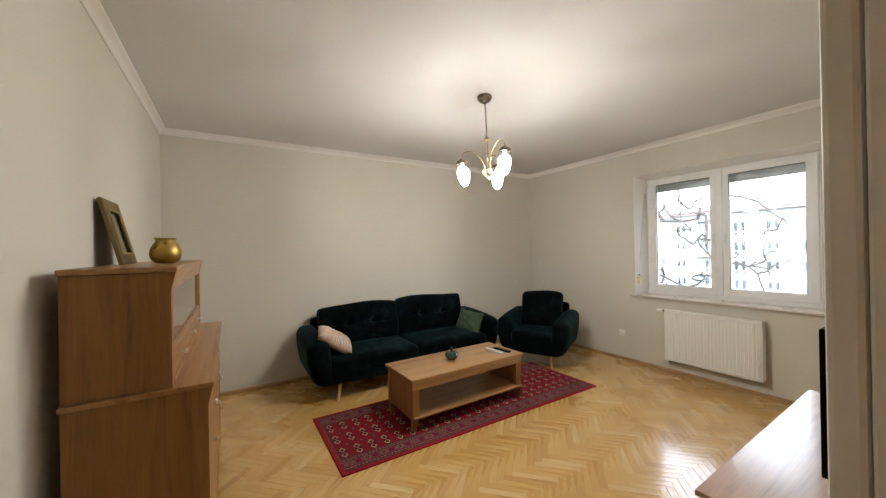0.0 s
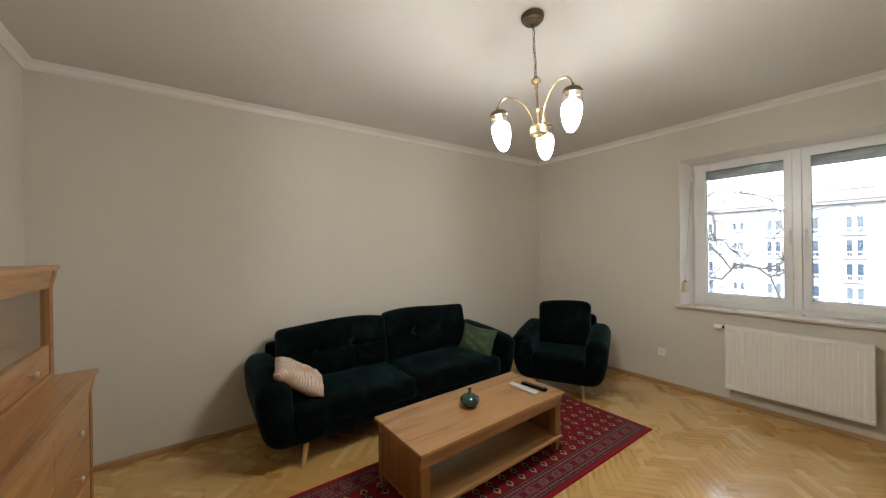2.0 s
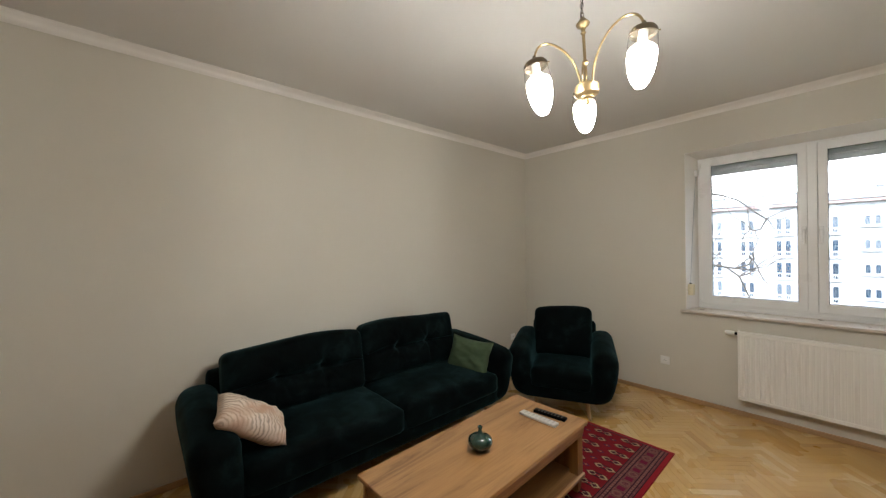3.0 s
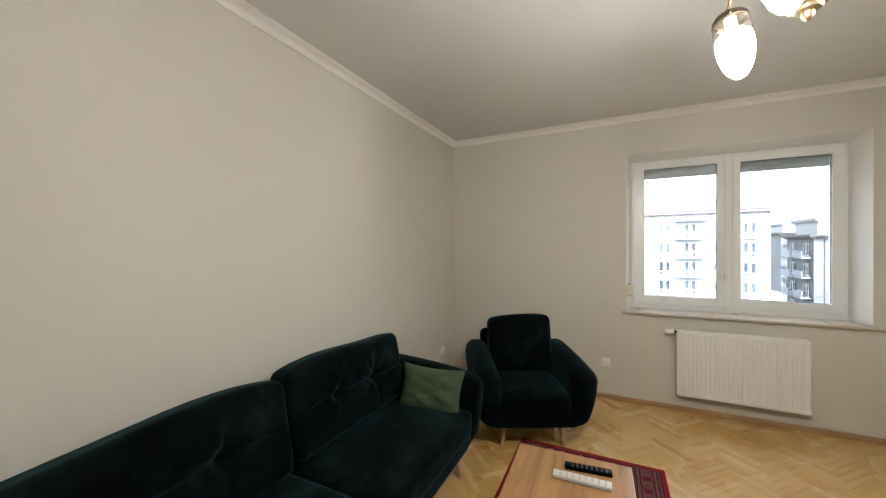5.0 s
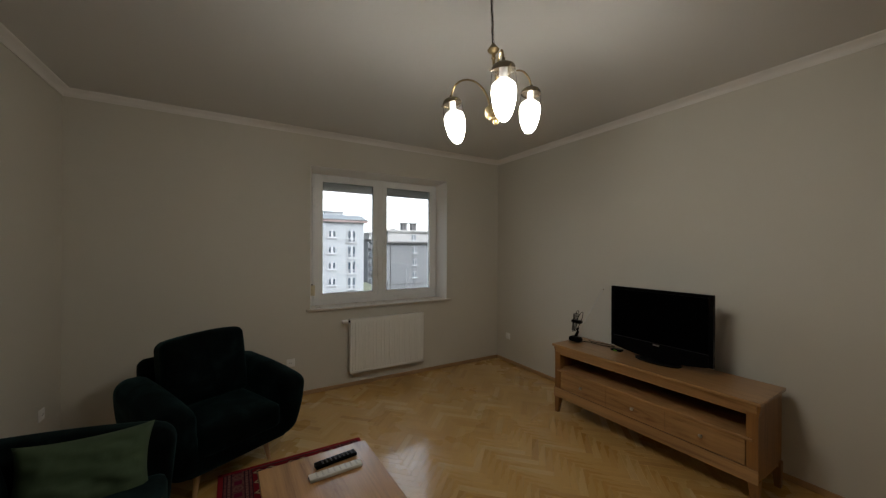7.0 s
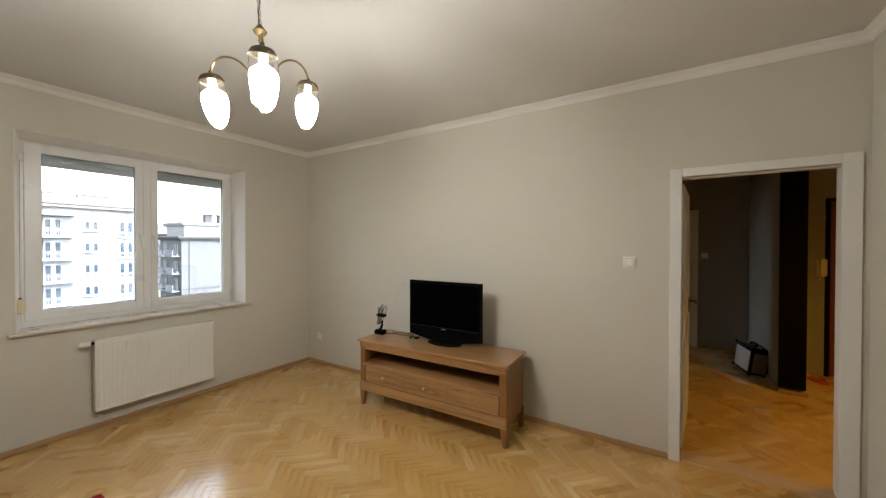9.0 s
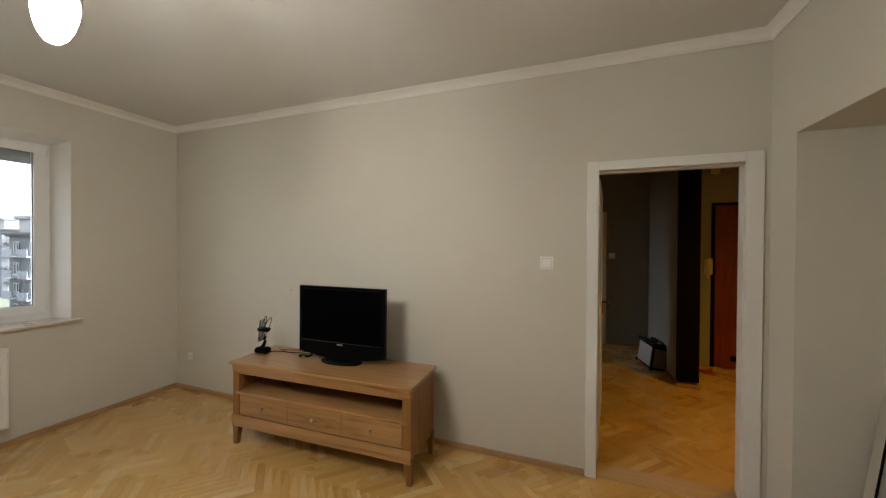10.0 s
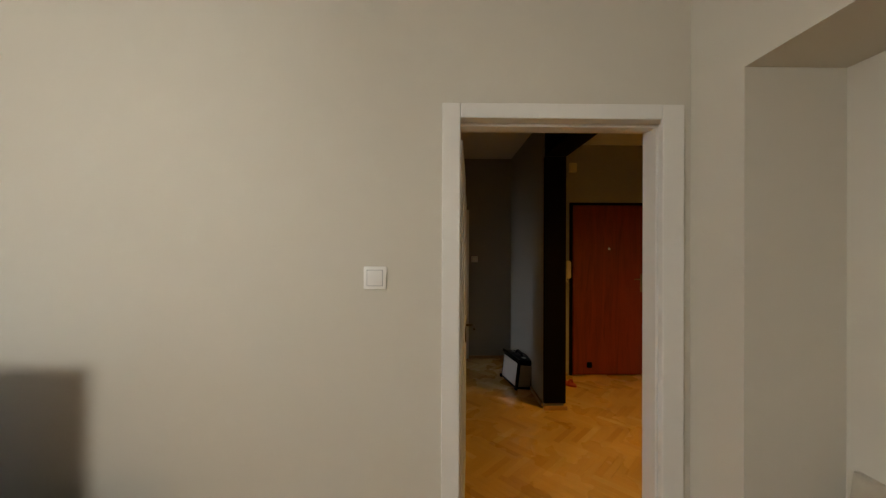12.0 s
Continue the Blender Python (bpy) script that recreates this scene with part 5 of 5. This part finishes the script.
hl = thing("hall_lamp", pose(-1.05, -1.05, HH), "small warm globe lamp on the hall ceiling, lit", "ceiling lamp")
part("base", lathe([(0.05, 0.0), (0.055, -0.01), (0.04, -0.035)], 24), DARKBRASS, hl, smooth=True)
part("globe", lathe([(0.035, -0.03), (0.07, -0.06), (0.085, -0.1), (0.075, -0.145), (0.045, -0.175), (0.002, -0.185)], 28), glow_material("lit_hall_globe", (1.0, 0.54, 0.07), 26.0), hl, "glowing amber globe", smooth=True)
# added out of view: confines the glow to the floor, entrance wall stays dark
part("shade", lathe([(0.04, -0.02), (0.09, -0.03), (0.14, -0.1), (0.175, -0.29), (0.169, -0.29), (0.135, -0.104), (0.087, -0.036), (0.04, -0.026)], 32), DARKBRASS, hl, "unseen dark bell shade, added to keep the light off the walls", smooth=True)


def tool_case():
    c = thing("tool_case", pose(0.035, -2.70, 0.0, 0, -7, 12), "aluminium tool case with black corners standing in the hall", "case")
    w, d, h = 0.19, 0.42, 0.33
    part("shell", boxes((-w / 2, w / 2, -d / 2, d / 2, 0.005, h, 0.012)), BLACK, c, "black edged shell", smooth=True)
    part("side_plate", boxes((w / 2 - 0.002, w / 2 + 0.002, -d / 2 + 0.03, d / 2 - 0.03, 0.035, h - 0.05, 0.001)), ALU, c, "brushed aluminium side plate")
    part("side_plate", boxes((-w / 2 - 0.002, -w / 2 + 0.002, -d / 2 + 0.03, d / 2 - 0.03, 0.035, h - 0.05, 0.001)), ALU, c, "brushed aluminium side plate")
    for x in (-w / 2, w / 2):
        for y in (-d / 2, d / 2):
            for z in (0.005, h):
                part("corner", boxes((x - 0.012, x + 0.012, y - 0.02, y + 0.02, z - (0.005 if z < 0.1 else 0.028), z + (0.028 if z < 0.1 else 0.004), 0.004)), BLACK, c)
    part("edge_strip", boxes((-w / 2 - 0.003, -w / 2 + 0.012, -d / 2 - 0.002, d / 2 + 0.002, h - 0.012, h + 0.003, 0.002), (w / 2 - 0.012, w / 2 + 0.003, -d / 2 - 0.002, d / 2 + 0.002, h - 0.012, h + 0.003, 0.002)), BLACK, c)
    part("handle", tube([(0, -0.08, h), (0, -0.07, h + 0.025), (0, 0.07, h + 0.025), (0, 0.08, h)], 0.01, 8), BLACK, c, smooth=True)
    for y in (-0.13, 0.13):
        part("latch", boxes((-0.02, 0.02, y - 0.02, y + 0.02, h - 0.001, h + 0.008, 0.002)), STEEL, c)
    part("end_plate", boxes((-w / 2 + 0.025, w / 2 - 0.025, d / 2 - 0.001, d / 2 + 0.003, 0.035, h - 0.06, 0.001)), plain("dull_brown_metal", (0.2, 0.17, 0.13), 0.5, 0.3), c, "dull metal end plate")


tool_case()
shoe = thing("slipper", pose(-0.56, -2.66, 0.001, 0, 0, 35), "orange-red rubber slipper on the hall floor", "slipper")
part("sole", slab([(0.045 * math.cos(a) * (1 + 0.15 * math.sin(a)), 0.11 * math.sin(a)) for a in [2 * math.pi * k / 24 for k in range(24)]], 0.022, 2), REDRUB, shoe, at=pose(0, 0, 0.011))
part("strap", tube([(-0.045, 0.03, 0.018), (-0.03, 0.03, 0.05), (0.0, 0.03, 0.06), (0.03, 0.03, 0.05), (0.045, 0.03, 0.018)], 0.012, 8), REDRUB, shoe, smooth=True)

# ---- outdoors ----
GZ = -10.5
solid("ground", boxes((-1500, 1500, -1500, 1500, GZ - 0.5, GZ)), GRASS, "dull winter grass and wet paving far below", "ground", "structure")


def far_window(w, h, mid):
    """A recessed casement with a broad white middle post and a sill."""
    fr_, pn = bmesh.new(), bmesh.new()
    box(pn, -0.22, -0.16, -w / 2, w / 2, -h / 2, h / 2)
    for a, c, z0, z1 in ((-w / 2, -w / 2 + 0.07, -h / 2, h / 2), (w / 2 - 0.07, w / 2, -h / 2, h / 2), (-mid, mid, -h / 2, h / 2)):
        box(fr_, -0.27, -0.2, a, c, z0, z1)
    bars = [(-h / 2, -h / 2 + 0.09), (h / 2 - 0.09, h / 2)]
    if h > 1.5:
        bars.append((-0.22 * h, -0.22 * h + 0.07))
    for z0, z1 in bars:
        box(fr_, -0.265, -0.205, -w / 2, w / 2, z0, z1)
    sl = boxes((-0.42, 0.0, -w / 2 - 0.22, w / 2 + 0.22, -h / 2 - 0.16, -h / 2 - 0.02))
    return mesh_of("frame", fr_, FARFRAME), mesh_of("pane", pn, PANE), mesh_of("sill", sl, FARFRAME)


def hang_window(parent, at, meshes):
    wnd = new("window", meshes[0])
    wnd.parent, wnd.matrix_basis = parent, at
    for nm, me in zip(("pane", "sill"), meshes[1:]):
        o = new(nm, me)
        o.parent = wnd


def balcony_mesh(y, z, half, deep, rail_z, bars):
    """Slab, top rail and bars on a wall that faces -x."""
    bm = boxes((-deep, 0.0, y - half, y + half, z - 0.16, z), (-deep, -deep + 0.05, y - half, y + half, z + rail_z - 0.06, z + rail_z))
    for k in range(bars):
        yy = y - half + 0.03 + k * (2 * half - 0.06) / (bars - 1)
        box(bm, -deep + 0.01, -deep + 0.04, yy - 0.016, yy + 0.016, z, z + rail_z - 0.05)
    for e in (-half, half - 0.05):
        box(bm, -deep, 0.0, y + e, y + e + 0.05, z + rail_z - 0.06, z + rail_z)
    return bm


def white_block():
    b = thing("apartment_building", pose(61, 0, 0), "white rendered apartment block with rows of windows across the street", "apartment building")
    y0, y1, eave = -15.8, 62, 6.0
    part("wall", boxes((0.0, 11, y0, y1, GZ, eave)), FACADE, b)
    part("eave", boxes((-0.55, 11.5, y0 - 0.6, y1, eave, eave + 0.42, 0.05)), EAVE, b, "pale pink eaves board")
    part("gutter", tube([(-0.62, y0 - 0.5, eave + 0.42), (-0.62, y1, eave + 0.42)], 0.09, 8), ROOFM, b)
    part("roof", slab([(-0.5, eave + 0.42), (11.45, eave + 0.42), (8.5, eave + 1.5), (3.0, eave + 1.5)], y1 - y0 + 0.9, 1), ROOFM, b, at=pose(0, (y0 + y1) / 2, 0))
    for y, long in ((-13.2, 3.2), (-8.4, 1.6), (-3.0, 1.6), (5, 3.5), (12.5, 1.6), (19, 3.5), (30, 3.5)):
        part("chimney", boxes((4, 5, y, y + long, eave + 1.3, eave + 2.05), (3.8, 5.2, y - 0.2, y + long + 0.2, eave + 2.05, eave + 2.17)), FACADE, b)
    tall, small = far_window(1.4, 2.0, 0.17), far_window(1.25, 1.15, 0.17)
    fv = bmesh.new()
    columns = [(-13.65, "t"), (-10.35, "s"), (-7.1, "b"), (-4.0, "t"), (-0.9, "s"), (2.2, "t"), (6.05, "t"), (9.45, "t"), (12.75, "t"), (16.3, "s"), (19.8, "t"), (23.35, "b"), (27.15, "s"), (31.0, "t"), (35.0, "s")]
    for y, kind in columns:
        for k in range(6):
            z = (3.97 if kind == "s" else 3.62) - 2.68 * k
            hang_window(b, pose(0.12, y, z), small if kind == "s" else tall)
            if kind == "b":
                part("balcony", balcony_mesh(y, z - 1.05, 1.75, 1.0, 0.95, 18), FARFRAME, b)
            elif kind == "t":
                part("balcony", balcony_mesh(y, z - 1.05, 0.95, 0.26, 0.62, 11), FARFRAME, b, "shallow railing below a tall window")
        if kind == "b":
            part("canopy", boxes((-1.0, 0.0, y - 1.8, y + 1.8, 5.0, 5.18)), FARFRAME, b)
        box(fv, -0.06, 0.1, y - 0.2, y + 0.2, 5.42, 5.72)
    part("attic_vents", fv, ROOFM, b)


white_block()


def grey_block(m, label, w, d, top, cols, blank):
    b = thing("apartment_building", m, label, "apartment building")
    part("wall", boxes((0, d, 0, w, GZ, top)), CONCRETE, b)
    part("ledge", boxes((-0.7, d + 0.3, -0.7, w + 0.7, top, top + 0.3), (-0.4, d + 0.1, -0.4, w + 0.4, top - 0.25, top), (-0.12, d, -0.12, w + 0.12, top - 8.6, top - 8.35)), LEDGE, b, "dark projecting stone ledge")
    part("attic", boxes((0.5, d - 1, 0.6, w - 0.6, top + 0.3, top + 2.2), (0.2, d - 0.6, 0.3, w - 0.3, top + 2.2, top + 2.4), (0.05, d - 0.5, 0.15, w - 0.15, top + 2.4, top + 2.75)), ATTICM, b, "paler set-back attic storey")
    for y in (w * 0.42, w * 0.6):
        part("chimney", boxes((2, 3, y - 0.55, y + 0.55, top + 2.75, top + 4.2), (1.8, 3.2, y - 0.75, y + 0.75, top + 4.2, top + 4.4)), LEDGE, b)
    wide, narrow = far_window(1.4, 1.7, 0.1), far_window(1.0, 1.3, 0.1)
    for k in range(cols):
        for j in range(5):
            z = top - 1.8 - j * 2.9
            if blank:
                x = 1.9 + k * 4.2
                at = pose(x, w - 0.12, z, 0, 0, -90)
                rail = boxes((x - 1.3, x + 1.3, w, w + 1.1, z - 1.3, z - 1.1), (x - 1.3, x + 1.3, w + 1.0, w + 1.08, z - 1.1, z - 0.2))
            else:
                y = w - 1.6 - k * 3.0
                at = pose(0.12, y, z)
                rail = boxes((-1.1, 0.0, y - 1.2, y + 1.2, z - 1.3, z - 1.1), (-1.08, -1.0, y - 1.2, y + 1.2, z - 1.1, z - 0.2))
            hang_window(b, at, wide)
            part("balcony", rail, FACADE if blank else LEDGE, b)
    if blank:
        for z in (top + 1.2, top - 1.4, top - 4.0, top - 6.6):
            hang_window(b, pose(0.62 if z > top else 0.12, w * 0.485, z), narrow)
        part("downpipe", tube([(-0.06, w - 1.1, GZ), (-0.06, w - 1.1, top - 0.25)], 0.07, 8), LEDGE, b)


grey_block(pose(68, -35.1, 0, 0, 0, 0), "grey concrete corner building with balconies and a blank wall", 12.5, 8.4, 2.7, 2, True)
grey_block(pose(120, -62, 0), "distant dark grey apartment row", 26, 10, 4.5, 8, False)


def tree():
    t = thing("tree", pose(11.0, 8.2, GZ), "bare winter tree with dark crooked branches outside the window", "tree")
    rng = random.Random(11)
    part("trunk", tube([(0, 0, 0), (0.05, -0.05, 3), (-0.05, 0.0, 6), (0.1, -0.1, 9), (0.05, 0.1, 12), (0.2, 0.2, 15.5)], 0.3, 14, taper=0.08), BARK, t, smooth=True)

    def grow(bm, p, d, length, r, level):
        pts = [p.copy()]
        n = 7
        for k in range(n):
            d = (d + Vector((rng.uniform(-1, 1), rng.uniform(-1, 1), rng.uniform(-0.8, 0.85))) * 0.34).normalized()
            pts.append(pts[-1] + d * length / n)
        tube(pts, r, 5, taper=r * 0.3, bm=bm)
        if level < 3:
            for k in range(4 if level < 2 else 2):
                i = rng.randint(2, n)
                s = (d + Vector((rng.uniform(-1, 1), rng.uniform(-1, 1), rng.uniform(-0.8, 1.0))) * 0.95).normalized()
                grow(bm, pts[i], s, length * rng.uniform(0.35, 0.6), r * 0.45, level + 1)
    # each limb: height at the trunk, then where its tip hangs, from the trunk's foot
    for z, tip, r in ((14.6, (-0.6, -5.5, 12.6), 0.05), (13.6, (-0.7, -5.6, 11.75), 0.055), (11.4, (-0.6, -5.4, 11.0), 0.042), (13.2, (-0.2, -4.6, 12.1), 0.035), (12.0, (3.0, 1.0, 14.0), 0.06), (13.5, (-2.0, 2.5, 15.5), 0.05)):
        bm = bmesh.new()
        a, e = Vector((0.05, 0, z)), Vector(tip)
        pts = []
        for k in range(57):
            f = k / 56
            q = k * 0.2
            w = Vector((noise.noise(Vector((q, z, 0))), noise.noise(Vector((q, z, 5))), noise.noise(Vector((q, z, 9))))) * 0.75 * min(1, 3 * f)
            w += Vector((noise.noise(Vector((q * 4, z, 2))), noise.noise(Vector((q * 4, z, 7))), noise.noise(Vector((q * 4, z, 11))))) * 0.12
            pts.append(a.lerp(e, f) + w + Vector((0, 0, 0.35 * math.sin(f * math.pi))))
        tube(pts, r * 1.2, 8, taper=0.014, bm=bm)
        for k in range(16, 57, 4):
            for q in range(3):
                d = (pts[k] - pts[k - 2]).normalized() + Vector((rng.uniform(-0.8, 0.8), rng.uniform(-0.7, 0.4), rng.uniform(-1.0, 1.1)))
                grow(bm, pts[k], d.normalized(), rng.uniform(0.35, 0.9), 0.013, 2)
        part("limb", bm, BARK, t, smooth=True)


tree()


# ---- herringbone parquet, last ----
def parquet():
    L, W, k = 0.30, 0.05, 6
    gap, top, low, ch = 0.00025, 0.0, -0.011, 0.0005
    rot = Matrix.Rotation(radians(-45), 2)

    def local(l, w):
        a, c = l / 2 - gap, w / 2 - gap
        v = [(-a, -c, low), (a, -c, low), (a, c, low), (-a, c, low),
             (-a, -c, top - ch), (a, -c, top - ch), (a, c, top - ch), (-a, c, top - ch),
             (-a + ch, -c + ch, top), (a - ch, -c + ch, top), (a - ch, c - ch, top), (-a + ch, c - ch, top)]
        f = [(0, 1, 5, 4), (1, 2, 6, 5), (2, 3, 7, 6), (3, 0, 4, 7), (4, 5, 9, 8), (5, 6, 10, 9), (6, 7, 11, 10), (7, 4, 8, 11), (8, 9, 10, 11)]
        return v, f
    v0, f0 = local(L, W)

    def make(name, placed):
        verts, faces, uvs = [], [], []
        for x, y, ang, dz in placed:
            base = len(verts)
            c, s = math.cos(ang), math.sin(ang)
            for px, py, pz in v0:
                verts.append((x + c * px - s * py, y + s * px + c * py, pz + dz))
            for f in f0:
                faces.append(tuple(base + i for i in f))
                uvs += [(v0[i][0], v0[i][1]) for i in f]
        me = bpy.data.meshes.new(name)
        me.from_pydata(verts, [], faces)
        me.uv_layers.new(name="UVMap").data.foreach_set("uv", [c for uv in uvs for c in uv])
        me.materials.append(PARQUET)
        return me
    single = make("parquet_block", [(0, 0, 0, 0)])
    floor = bpy.data.objects["floor"]
    near, rest = [], []
    rng = random.Random(5)
    for n in range(-140, 160):
        for m in range(-14, 16):
            for (cx, cy, a) in ((n * W + m * 2 * L + L / 2, n * W + W / 2, 0.0), (n * W + L + W / 2 + m * 2 * L, n * W + W - L / 2, math.pi / 2)):
                p = rot @ Vector((cx, cy))
                room = XW - 0.5 < p.x < XE + 0.17 and YS - 0.2 < p.y < YN + 0.17
                hall = HX0 - 0.15 < p.x < HX1 + 0.15 and HY - 0.15 < p.y < YH + 0.2
                if not (room or hall):
                    continue
                item = (p.x, p.y, a - math.pi / 4, rng.uniform(-0.0002, 0.0))
                if 1.05 < p.x < 3.35 and 0.72 < p.y < 2.3:
                    near.append(item)
                else:
                    rest.append(item)
    near.sort(key=lambda q: q[1])
    rest += near[300:]
    for x, y, ang, dz in near[:300]:
        o = new("parquet_block", single)
        o.parent = floor
        o.matrix_basis = Matrix.Translation((x, y, dz)) @ Matrix.Rotation(ang, 4, "Z")
    o = new("parquet", make("parquet", rest))
    o.parent = floor
    tagged(o, kind="stuff")


parquet()
